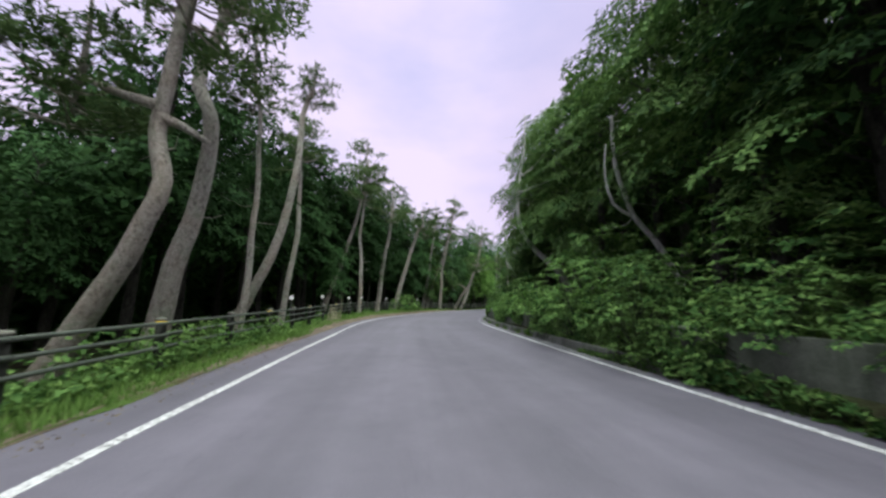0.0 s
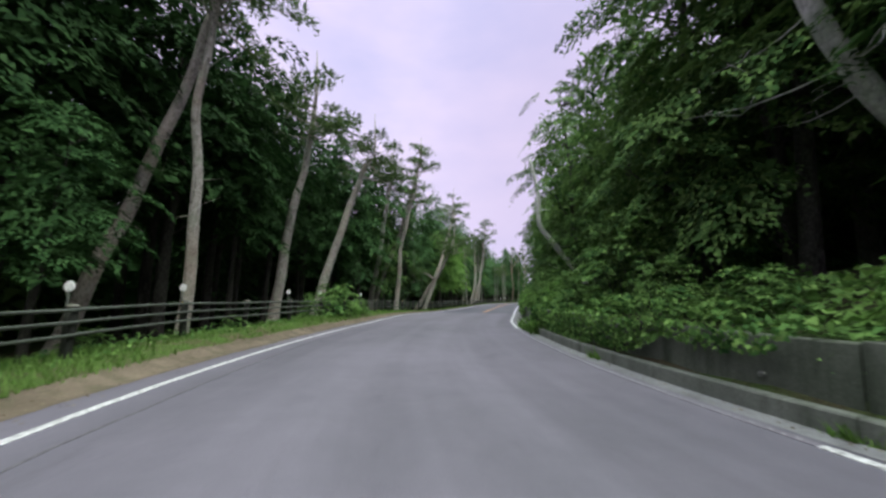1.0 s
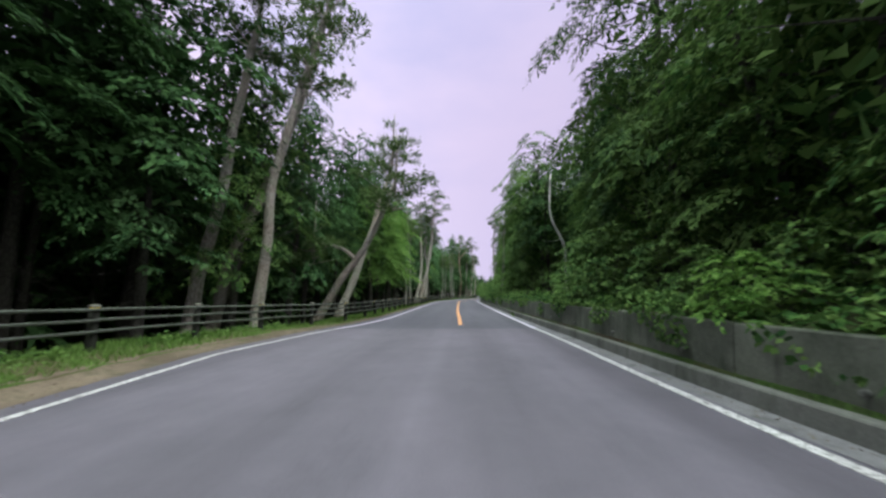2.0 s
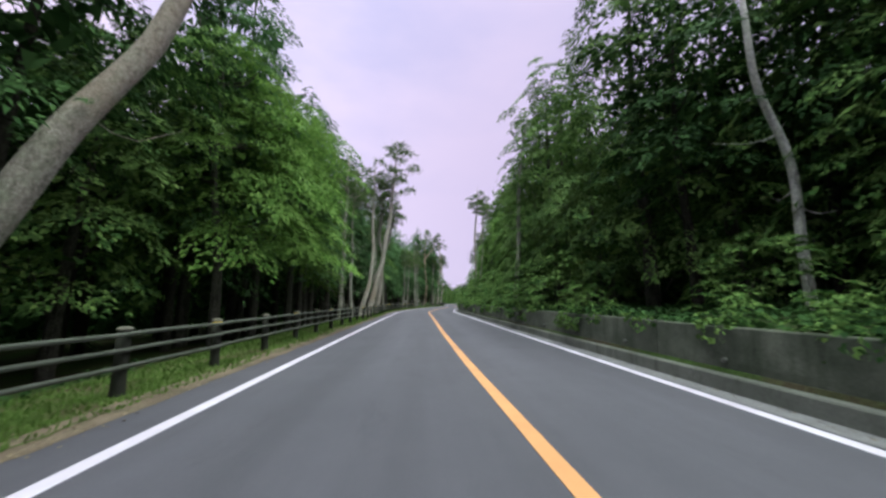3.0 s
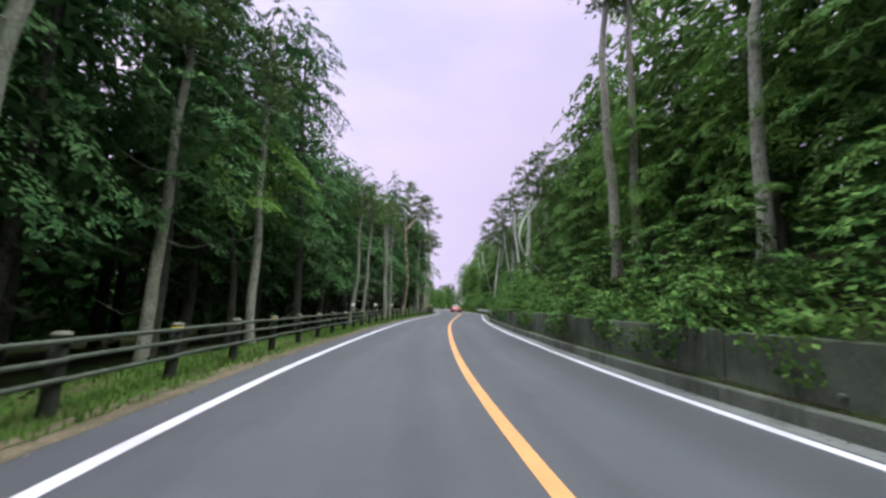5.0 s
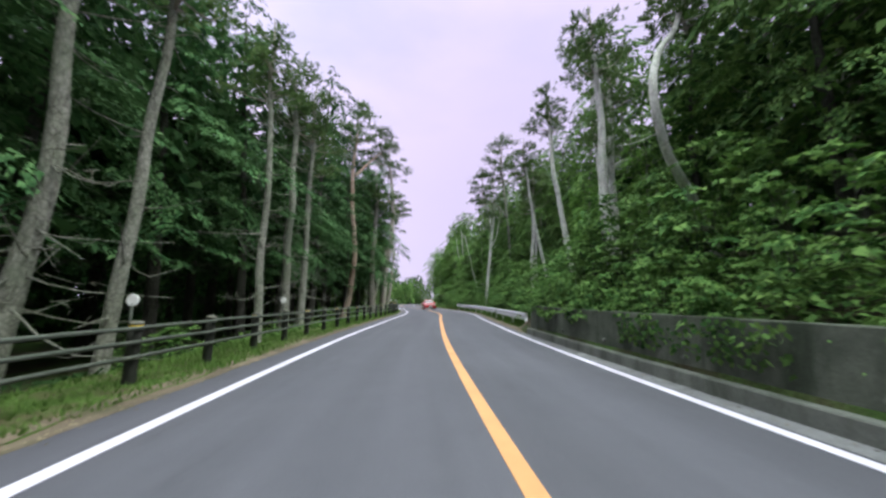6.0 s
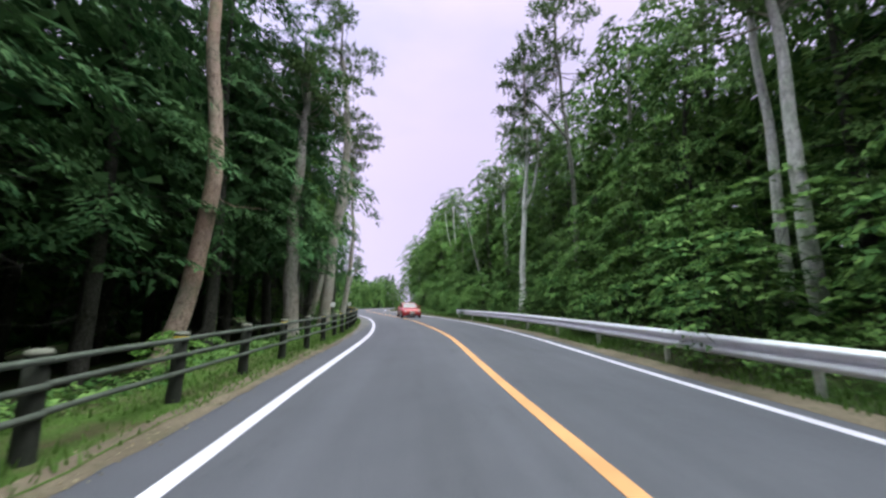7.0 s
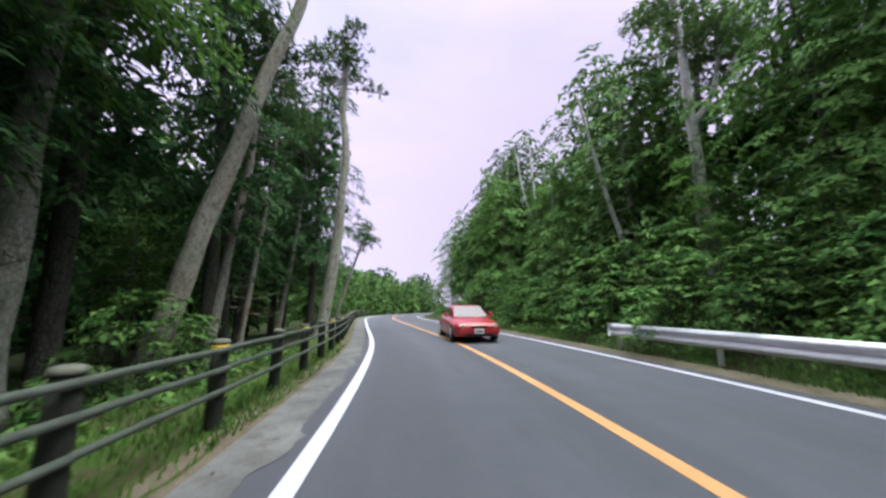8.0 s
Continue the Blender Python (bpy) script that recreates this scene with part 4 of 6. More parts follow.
def hero(label, pts, r, top=None, top_size=1.0, bark_mat=M_PINE, name="pine_tree", cat="pine", fork=None, twigs=0, seed=1, taper=0.45, reach=1.6, crook=0.18):
    """A tree with a trunk of its own, through the points, and a crown at its end."""
    t = thing(name, label, cat, "tall pines" if cat == "pine" else "")
    rg = np.random.default_rng(seed)
    if bark_mat is M_BIRCH:
        crook *= 0.6
    p = spline(pts, 0.45)
    n = len(p)
    for i in range(2, n):
        k = crook * min(1.0, i / 6)
        p[i] = p[i] + Vector((k * noise.noise((i * 0.19, seed * 7.3, 0)), k * noise.noise((i * 0.19, seed * 7.3, 9)), 0))
    rad = [r * (1.0 - (1 - taper) * i / (n - 1)) * (1.0 + 0.35 * math.exp(-i * 0.9)) for i in range(n)]
    pieces = [tube(p, rad, 12, 0.05, random.Random(seed))]
    for k in range(twigs):
        i = int(rg.integers(n // 5, n - 1))
        a = rg.uniform(0, 2 * math.pi)
        ln = rg.uniform(0.4, reach)
        tip = p[i] + Vector((math.cos(a) * ln, math.sin(a) * ln, rg.uniform(-0.35, 0.35) * ln))
        pieces.append(curved_limb(p[i], tip, 0.020, rg, 4))
        for j in range(2 if reach > 1.8 else 0):
            m = p[i].lerp(tip, rg.uniform(0.4, 0.85))
            pieces.append(curved_limb(m, m + Vector((rg.normal(0, 0.3), rg.normal(0, 0.3), rg.uniform(-0.4, 0.1))), 0.009, rg, 3))
    part("trunk", mesh_data("trunk", *pieces[0], bark_mat), t)
    if twigs:
        tagged(part("twig", mesh_data("twig", *joined(pieces[1:]), bark_mat), t), kind="stuff")
    ends = [(p[-1], 1.0)]
    for fk in (fork or []):
        q = spline(fk, 0.45)
        rr = [r * 0.55 * (1 - 0.6 * i / (len(q) - 1)) for i in range(len(q))]
        v, f = tube(q, rr, 9, 0.05, random.Random(seed + 5))
        part("limb", mesh_data("limb", v, f, bark_mat), t)
        if q[-1].z > q[0].z + 0.5:
            ends.append((q[-1], 0.75))
    if top is not None:
        for e, k in ends:
            _, limbs, needles = PINE_TOPS[top]
            turn = pose(e.x, e.y, e.z - 0.1, 0, 0, rg.uniform(0, 360)) @ Matrix.Diagonal((top_size * k, top_size * k, top_size * k, 1))
            for nm, dt in (("bough", limbs), ("crown", needles)):
                ob = part(nm, dt, t)
                ob.matrix_basis = turn
                if nm == "bough":
                    tagged(ob, kind="stuff")
    return t

# ---- the tall leaning trunks ----
PINE_LABEL = "tall pine with a bare leaning grey trunk and tufted crown"
hero(PINE_LABEL, [(-7.7, 7.0, -0.4), (-6.81, 7.0, 1.27), (-6.03, 7.0, 2.79), (-5.74, 7.0, 3.59), (-6.12, 7.0, 4.66), (-6.08, 7.0, 5.66), (-5.93, 7.0, 6.83), (-5.8, 7.0, 8.6)], 0.22, 0, 1.0, seed=1, twigs=4, fork=[[(-6.1, 7.05, 5.0), (-5.72, 7.2, 4.86), (-5.2, 7.4, 4.55)], [(-6.1, 7.0, 5.2), (-7.0, 7.0, 5.5), (-7.9, 7.0, 5.9)]])
hero(PINE_LABEL, [(-8.0, 9.6, -0.4), (-7.71, 9.6, 1.13), (-7.44, 9.6, 2.64), (-7.22, 9.6, 4.06), (-6.92, 9.6, 5.6), (-7.1, 9.6, 6.57), (-7.63, 9.6, 7.46), (-7.42, 9.6, 8.55), (-7.09, 9.6, 9.48), (-6.8, 9.6, 11.0)], 0.28, 2, 0.9, seed=2, twigs=3)
hero(PINE_LABEL, [(-9.5, 14.7, -0.4), (-9.36, 14.81, 0.0), (-8.51, 15.05, 2.0), (-7.91, 15.28, 4.0), (-7.47, 15.63, 7.0), (-7.5, 15.9, 10.0), (-7.2, 16.0, 11.6)], 0.23, 1, 0.7, seed=3)
hero("slim pine with a straight bare trunk", [(-9.1, 18.2, -0.5), (-8.78, 18.28, 2.0), (-8.64, 18.35, 4.0), (-8.6, 18.45, 7.0), (-8.8, 18.5, 10.0)], 0.17, 1, 1.0, seed=4)
hero("slim pine with a straight bare trunk", [(-7.5, 12.4, -0.4), (-7.26, 12.37, 2.0), (-7.2, 12.36, 4.0), (-7.3, 12.34, 7.0), (-7.6, 12.33, 9.5)], 0.13, 1, 0.9, seed=60, twigs=6)
hero(PINE_LABEL, [(-11.9, 30.0, -0.5), (-11.0, 29.9, 2.0), (-10.2, 29.85, 4.0), (-9.3, 29.75, 7.0), (-8.5, 29.65, 10.0), (-8.1, 29.6, 12.4)], 0.22, 2, 0.85, seed=61, twigs=4)
hero("slim pine with a straight bare trunk", [(-8.3, 29.4, -0.4), (-8.3, 29.4, 3.6), (-8.4, 29.3, 7.5), (-8.0, 29.1, 11.0)], 0.17, 1, 1.1, seed=5, twigs=6)
hero(PINE_LABEL, [(-8.7, 37.2, -0.4), (-8.45, 37.29, 2.0), (-8.26, 37.32, 4.0), (-7.91, 37.37, 7.0), (-7.49, 37.41, 10.0), (-7.4, 37.4, 11.5)], 0.28, 0, 1.1, seed=6, twigs=4)
hero(PINE_LABEL, [(-7.4, 39.2, -0.4), (-6.78, 39.38, 2.0), (-6.31, 39.5, 4.0), (-5.5, 39.68, 7.0), (-4.7, 39.85, 9.4), (-4.2, 39.9, 9.9)], 0.28, 0, 0.9, seed=7, twigs=3)
hero(PINE_LABEL, [(-5.4, 52.8, -0.4), (-4.5, 52.6, 6.9), (-3.6, 52.4, 13.5)], 0.28, 0, 1.0, seed=8)
hero(PINE_LABEL, [(-5.2, 54.6, -0.4), (-4.4, 54.4, 3.0), (-3.0, 54.1, 6.9), (-1.6, 53.7, 11.6), (-0.8, 53.5, 15.5)], 0.30, 1, 1.1, seed=9)
hero(PINE_LABEL, [(-2.9, 52.2, -0.3), (-2.4, 52.1, 6.9), (-1.3, 51.9, 11.5)], 0.24, 1, 1.0, seed=10)
hero(PINE_LABEL, [(0.15, 60.4, -0.5), (0.34, 60.54, 0.0), (1.05, 60.93, 2.0), (1.73, 61.31, 4.0), (2.68, 61.88, 7.0), (3.55, 62.46, 10.0), (4.1, 62.8, 12.8)], 0.27, 0, 0.9, seed=12, twigs=3)
hero(PINE_LABEL, [(-1.0, 57.0, -0.4), (0.3, 56.4, 2.0), (1.1, 56.1, 3.2), (2.1, 55.7, 4.8), (3.0, 55.4, 7.5)], 0.24, 0, 1.0, seed=13, fork=[[(1.1, 56.1, 3.2), (0.2, 56.4, 3.9), (-1.2, 56.8, 4.1)]])
hero("slim conifer trunk with dead side twigs", [(8.2, 79.0, -0.6), (8.31, 79.05, 2.0), (8.35, 79.09, 4.0), (8.48, 79.23, 10.0)], 0.19, 1, 1.0, M_GREY, seed=14, twigs=34, reach=2.4)
hero("slim conifer trunk with dead side twigs", [(9.55, 82.41, -0.5), (9.54, 82.42, 2.0), (9.5, 82.44, 6.0), (9.44, 82.47, 10.0)], 0.14, 1, 0.9, M_GREY, seed=15, twigs=9)
hero(PINE_LABEL, [(10.6, 85.1, -0.5), (11.29, 85.57, 2.0), (11.7, 85.94, 4.0), (12.04, 86.49, 7.0), (11.9, 86.6, 9.0), (12.1, 87.0, 12.0)], 0.22, 0, 1.0, seed=16)
hero(PINE_LABEL, [(11.45, 86.15, -0.4), (12.11, 86.23, 2.0), (12.59, 86.27, 4.0), (13.18, 86.33, 7.0), (13.62, 86.39, 10.0), (13.9, 86.4, 13.5)], 0.28, 2, 1.0, seed=17)
hero("tall pine with a forked bare trunk", [(13.2, 90.1, -0.3), (13.5, 89.9, 2.5), (13.65, 89.8, 4.6), (13.7, 89.7, 6.0), (13.3, 89.9, 7.8), (13.7, 89.8, 11.0)], 0.28, 1, 1.1, seed=18,
     fork=[[(13.7, 89.7, 5.9), (14.2, 89.5, 7.4), (14.7, 89.2, 10.5)]])
hero("slim conifer with a straight bare trunk", [(13.8, 95.3, -0.5), (14.0, 95.2, 2.8), (14.2, 95.2, 9.5)], 0.14, 1, 0.9, M_GREY, seed=19, twigs=6)
hero("slim conifer with a straight bare trunk", [(15.0, 99.3, -0.5), (15.1, 99.3, 9.0)], 0.15, 1, 0.9, M_GREY, seed=20, twigs=6)
hero("slim conifer with a straight bare trunk", [(17.2, 102.9, -0.5), (17.0, 102.9, 4.3), (16.9, 103.0, 10.0)], 0.17, 1, 1.0, M_GREY, seed=21, twigs=6)
hero("conifer trunk with broken dead twigs", [(22.8, 112.4, -0.5), (22.9, 112.4, 2.0), (23.0, 112.3, 3.0), (23.2, 112.2, 8.5)], 0.17, 1, 0.9, M_GREY, seed=22, twigs=36, reach=2.4)
hero("conifer trunk with broken dead twigs", [(23.8, 113.3, -0.4), (24.0, 113.2, 2.6), (24.2, 113.2, 8.5)], 0.13, 1, 0.9, M_GREY, seed=23, twigs=14)
hero("conifer trunk with broken dead twigs", [(26.5, 116.2, -0.5), (26.52, 116.43, 2.0), (26.5, 116.6, 4.0), (26.4, 116.9, 9.0)], 0.13, 1, 0.8, M_GREY, seed=62, twigs=26, reach=2.0)
hero("conifer trunk with broken dead twigs", [(27.75, 119.9, -0.4), (27.77, 120.07, 2.0), (27.77, 120.17, 4.0), (27.75, 120.33, 7.0), (27.7, 120.5, 10.0)], 0.19, 1, 0.9, M_GREY, seed=24, twigs=40, reach=2.6)
hero("conifer trunk with broken dead twigs", [(28.7, 121.4, -0.4), (28.7, 121.56, 2.0), (28.71, 121.67, 4.0), (28.86, 122.0, 10.0)], 0.16, 1, 0.9, M_GREY, seed=25, twigs=30, reach=2.2)
hero("slim conifer with a straight bare trunk", [(29.1, 124.3, -0.4), (29.3, 124.3, 4.0), (29.4, 124.2, 9.0)], 0.13, 1, 0.8, M_GREY, seed=26, twigs=10)
hero("pine with a reddish bare trunk", [(33.7, 131.8, -0.4), (33.98, 131.81, 0.0), (34.4, 131.85, 2.0), (34.6, 131.89, 4.0), (34.5, 131.95, 7.0), (34.2, 132.0, 10.0), (34.6, 132.6, 15.5)], 0.24, 2, 0.9, bark_mat=M_REDPINE, seed=27, twigs=5, crook=0.08,
     fork=[[(34.4, 131.9, 11.5), (35.6, 132.4, 13.0), (37.0, 132.9, 14.6)]])

hero("slim conifer with a straight bare trunk", [(40.4, 144.3, -0.4), (40.3, 144.3, 8.0)], 0.28, 1, 1.0, M_GREY, seed=29)
hero("thick pine trunk with grey bark", [(38.0, 135.9, -0.4), (37.9, 136.0, 2.1), (37.9, 136.0, 5.6), (38.1, 136.1, 11.0)], 0.32, 0, 1.0, M_PINE, seed=30)
hero(PINE_LABEL, [(40.8, 140.3, -0.4), (41.0, 140.2, 2.5), (41.2, 140.1, 5.4), (41.6, 139.8, 9.9), (41.5, 139.8, 13.0), (41.1, 140.0, 16.5)], 0.33, 2, 0.85, M_PINE, seed=31, twigs=6,
     fork=[[(41.6, 139.8, 10.0), (42.0, 140.2, 11.0), (42.6, 140.6, 11.8)], [(41.5, 139.8, 12.0), (40.6, 140.2, 13.0), (39.8, 140.8, 13.6)]])
hero(PINE_LABEL, [(41.8, 146.2, -0.4), (42.38, 146.14, 2.0), (42.84, 146.06, 4.0), (43.57, 145.94, 7.0), (44.35, 145.81, 10.0), (44.6, 145.7, 13.0)], 0.25, 1, 0.85, seed=32, crook=0.06)
hero(PINE_LABEL, [(46.5, 151.9, -0.4), (46.8, 151.8, 0.9), (47.2, 151.6, 4.8), (47.3, 151.5, 9.0), (47.1, 151.6, 13.0)], 0.26, 1, 1.0, seed=33)
for pts, r, seed in (([(42.85, 149.0, -0.5), (43.1, 149.0, 2.2), (43.5, 149.1, 6.0), (43.7, 149.2, 10.0)], 0.16, 64), ([(43.75, 151.6, -0.5), (44.0, 151.6, 2.2), (44.4, 151.6, 6.0), (44.5, 151.6, 9.5)], 0.11, 65),
                     ([(45.3, 154.5, -0.5), (45.65, 154.5, 2.2), (46.1, 154.5, 6.0), (46.3, 154.5, 9.5)], 0.13, 66)):
    hero("slim conifer trunk with dead side twigs", pts, r, 1, 0.9, M_PINE, seed=seed, twigs=24, reach=1.9, crook=0.08)
hero("small leaning pine at the bend", [(48.6, 157.2, -0.4), (49.2, 156.9, 2.5), (50.2, 156.4, 5.6)], 0.12, 1, 0.55, seed=56)
hero("pale forked trunk in the shade of the bank", [(7.6, 12.5, 1.2), (6.81, 12.42, 3.0), (5.87, 12.3, 4.18), (5.56, 12.2, 5.04), (5.3, 12.1, 5.9), (5.2, 12.0, 7.6)], 0.11, None, 1, M_BIRCH, "tree", "tree", seed=55, twigs=4,
     fork=[[(5.87, 12.3, 4.15), (5.2, 12.22, 4.58), (4.95, 12.1, 5.6), (5.0, 12.0, 6.6)]])
BIRCH = "broadleaf tree with a pale crooked leaning trunk"
hero(BIRCH, [(7.6, 23.3, 1.0), (6.9, 23.3, 2.6), (6.12, 23.3, 3.64), (5.06, 23.3, 4.65), (4.21, 23.3, 5.93), (3.91, 23.3, 7.87), (4.16, 23.3, 9.64), (4.5, 23.3, 11.75), (4.6, 23.3, 14.2)], 0.22, None, 1, M_BIRCH, "tree", "tree", seed=34, taper=0.12, twigs=14, reach=2.2,
     fork=[[(4.05, 23.3, 8.5), (5.2, 23.3, 9.02), (6.4, 23.4, 9.6)], [(4.2, 23.3, 9.7), (5.0, 23.3, 10.3), (5.9, 23.2, 11.4)]])
hero(BIRCH, [(8.0, 36.3, 0.8), (7.6, 36.3, 1.6), (6.9, 36.3, 2.7), (5.8, 36.5, 4.2), (5.0, 36.7, 5.3), (5.0, 36.7, 6.8), (4.6, 36.8, 9.0)], 0.18, None, 1, M_BIRCH, "tree", "tree", seed=35, twigs=7)
hero("dead pale snag among the leaves", [(16.2, 58.2, 0.5), (16.2, 58.2, 2.1), (16.2, 58.2, 4.4), (15.75, 58.2, 5.7), (15.2, 58.2, 6.7), (15.05, 58.2, 7.9), (15.3, 58.3, 10.2)], 0.12, None, 1, M_BIRCH, "tree", "tree", seed=36, twigs=7)
hero("slim pale trunk among the leaves", [(17.9, 72.1, 0.4), (17.9, 72.1, 1.8), (18.2, 72.0, 5.6), (18.3, 71.9, 8.9), (18.9, 71.7, 13.0)], 0.16, None, 1, M_GREY, "tree", "tree", seed=37, twigs=8)
hero("slim pine above the broadleaf bank", [(28.8, 96.8, 2.2), (28.8, 96.8, 10.5), (29.1, 96.6, 15.5)], 0.20, 1, 0.9, seed=38)
hero("slim pine above the broadleaf bank", [(29.5, 96.5, 2.4), (29.7, 96.3, 10.5), (29.8, 96.3, 14.7)], 0.18, 1, 0.9, seed=39)
hero("slim pine above the broadleaf bank", [(26.5, 91.8, 2.2), (26.9, 91.7, 6.8), (27.4, 91.4, 9.5), (27.5, 91.3, 12.5)], 0.15, 1, 0.8, seed=40)
hero("tall pine with a pale trunk on the bank", [(45.9, 116.8, 3.0), (45.6, 117.0, 9.0), (45.4, 117.1, 14.5), (45.5, 117.0, 18.0)], 0.30, 0, 1.0, M_BIRCH, seed=41)
hero(BIRCH, [(41.5, 115.7, 1.0), (41.23, 116.15, 2.0), (41.09, 116.44, 4.0), (41.02, 116.89, 7.0), (41.11, 117.33, 10.0), (41.4, 117.6, 12.5)], 0.19, 1, 0.9, M_BIRCH, "tree", "tree", seed=44, twigs=3)
hero(BIRCH, [(43.1, 114.9, 1.6), (42.94, 114.8, 4.0), (42.81, 114.71, 7.0), (42.68, 114.63, 10.0), (42.9, 114.6, 13.0)], 0.24, 1, 1.0, M_BIRCH, "tree", "tree", seed=45, twigs=5, fork=[[(42.81, 114.71, 7.6), (42.1, 114.6, 8.6), (41.6, 114.5, 10.2)], [(42.8, 114.7, 8.4), (43.6, 114.5, 9.0), (44.4, 114.4, 9.3)]])
hero(BIRCH, [(38.2, 108.8, 1.6), (37.5, 108.8, 2.9), (36.52, 108.8, 3.9), (35.4, 108.8, 4.8), (34.62, 108.8, 5.65), (34.38, 108.8, 6.66), (35.0, 108.8, 8.0), (36.2, 108.8, 9.4), (36.8, 108.8, 11.0)], 0.15, 1, 0.9, M_BIRCH, "tree", "tree", seed=63, twigs=4)
hero(BIRCH, [(38.75, 112.8, 1.0), (38.9, 112.9, 2.0), (39.01, 112.97, 4.0), (39.17, 113.07, 7.0), (39.34, 113.18, 10.0), (39.2, 113.2, 13.0)], 0.24, 1, 1.0, M_BIRCH, "tree", "tree", seed=46, twigs=3)
hero(BIRCH, [(44.8, 122.1, 0.9), (44.9, 122.0, 6.0), (44.7, 122.0, 10.0)], 0.13, 1, 0.8, M_BIRCH, "tree", "tree", seed=47)
hero(BIRCH, [(42.3, 118.1, 0.9), (41.9, 118.41, 2.0), (41.6, 118.67, 4.0), (41.3, 119.04, 7.0), (41.15, 119.42, 10.0)], 0.11, 1, 0.7, M_BIRCH, "tree", "tree", seed=48)
hero(BIRCH, [(44.2, 121.6, 0.3), (44.0, 121.6, 3.7), (44.2, 121.5, 9.0)], 0.17, 1, 0.9, M_BIRCH, "tree", "tree", seed=50)
hero(BIRCH, [(58.3, 142.0, 1.5), (58.25, 142.0, 6.0), (58.15, 142.0, 9.0), (58.2, 142.0, 13.0)], 0.28, 0, 0.9, M_BIRCH, "tree", "tree", seed=51, fork=[[(58.2, 142.0, 8.2), (59.3, 141.5, 9.8), (60.1, 141.3, 12.0)]])
hero(BIRCH, [(50.35, 134.0, 0.8), (50.64, 134.12, 2.0), (50.92, 134.24, 4.0), (51.44, 134.42, 7.0), (52.05, 134.6, 10.0), (52.3, 134.7, 13.0)], 0.2, 0, 0.9, M_BIRCH, "tree", "tree", seed=52, twigs=5, fork=[[(51.44, 134.42, 7.2), (52.2, 134.2, 8.8), (52.7, 134.0, 11.5)]])
hero("tall pine with a grey trunk on the bank", [(50.3, 130.4, 1.1), (50.4, 130.3, 6.3), (50.1, 130.3, 10.5), (49.4, 130.3, 15.0)], 0.16, 2, 0.95, M_GREY, seed=53, twigs=6, fork=[[(50.2, 130.3, 10.0), (49.0, 130.6, 11.0), (47.4, 131.0, 12.0)]])
hero(BIRCH, [(58.6, 144.6, 1.4), (57.6, 145.0, 4.5), (56.9, 145.4, 8.0), (56.2, 145.6, 11.0)], 0.12, None, 1, M_BIRCH, "tree", "tree", seed=54, twigs=6)

hero(BIRCH, [(62.0, 153.3, 1.6), (61.8, 153.2, 7.0), (61.4, 153.4, 13.5)], 0.14, None, 1, M_BIRCH, "tree", "tree", seed=57, twigs=5,
     fork=[[(61.8, 153.2, 6.5), (61.0, 153.6, 9.0), (60.6, 153.9, 12.5)]])

# ---- the wood: rows of trees on both sides ----
def row(side, u, gap, s0, s1, kinds, size=(0.85, 1.15), jitter=1.2, gaps=()):
    rng = random.Random(int(u * 10) * 1000 + int(s0) + (500 if side == "L" else 0))
    s = s0
    while s < s1:
        q = s + rng.uniform(-0.35, 0.35) * gap
        uu = u + rng.uniform(-jitter, jitter)
        if any(a < q < b for a, b in gaps):
            s += gap
            continue
        x, y = left_of(q, uu) if side == "L" else right_of(q, uu)
        o = (-lhalf(q) - uu) if side == "L" else rhalf(q) + uu
        z = float(ground_height(q, o)) - 0.05
        plant(rng.choice(kinds), x, y, z, heading(q) + (-25 if side == "L" else 205) + rng.uniform(-45, 45), rng.uniform(*size), rng.uniform(0.9, 1.12), rng.uniform(-3, 3))
        s += gap


# right: shrubs on the bank, then a dense wall of broadleaf trees
row("R", 1.2, 1.7, -8, 50, ["shrub0", "shrub1", "shrub2", "shrub3"], (0.45, 0.8), 0.35)
row("R", 1.1, 2.6, 50, 80, ["shrub0", "shrub1", "shrub0"], (0.35, 0.55), 0.25)
row("R", 1.2, 1.7, 80, 122, ["shrub0", "shrub1", "shrub2", "shrub0"], (0.45, 0.8), 0.35)
row("R", 2.4, 2.4, -8, 122, ["shrub2", "shrub0", "shrub2", "shrub2"], (0.9, 1.4), 0.5, [(13, 27), (52, 66)])
row("R", 2.5, 2.1, 127, 166, ["shrub2", "shrub0", "shrub2"], (0.95, 1.35), 0.35)
row("R", 2.8, 2.4, 122, 190, ["shrub0", "shrub2", "shrub1", "shrub0"], (0.6, 1.0), 0.6)
row("R", 4.4, 3.2, -5, 8, ["broad1", "broad3", "roof0"], (1.0, 1.15), 0.5)
row("R", 5.0, 2.8, 9, 26, ["broad3", "over0", "broad1"], (1.0, 1.15), 0.5, [(18.5, 22.0)])
row("R", 4.4, 3.4, 26, 50, ["broad0", "broad2", "broad1", "broad0"], (0.9, 1.15), 0.6, [(34.2, 37.2)])
# roof1's dark leaf colour stands in for the shade along this stretch
row("R", 4.4, 3.2, 48, 66, ["over1", "roof1"], (0.95, 1.1), 0.4, [(53.2, 62.6)])
row("R", 6.6, 2.2, 50, 66, ["roof1", "shrub2", "broad0"], (0.75, 0.95), 0.5)
row("R", 4.6, 3.2, 66, 82, ["broad3", "broad1", "broad0", "broad3"], (1.0, 1.15), 0.5)
row("R", 5.2, 3.2, 82, 112, ["broad2", "bright1", "broad2", "broad0"], (0.75, 0.95), 0.6)
row("R", 7.6, 4.0, -2, 116, ["mid1", "mid3", "mid0"], (1.1, 1.3), 1.0)
row("R", 8.8, 2.8, 53, 64, ["broad1", "broad3"], (1.0, 1.15), 0.3)
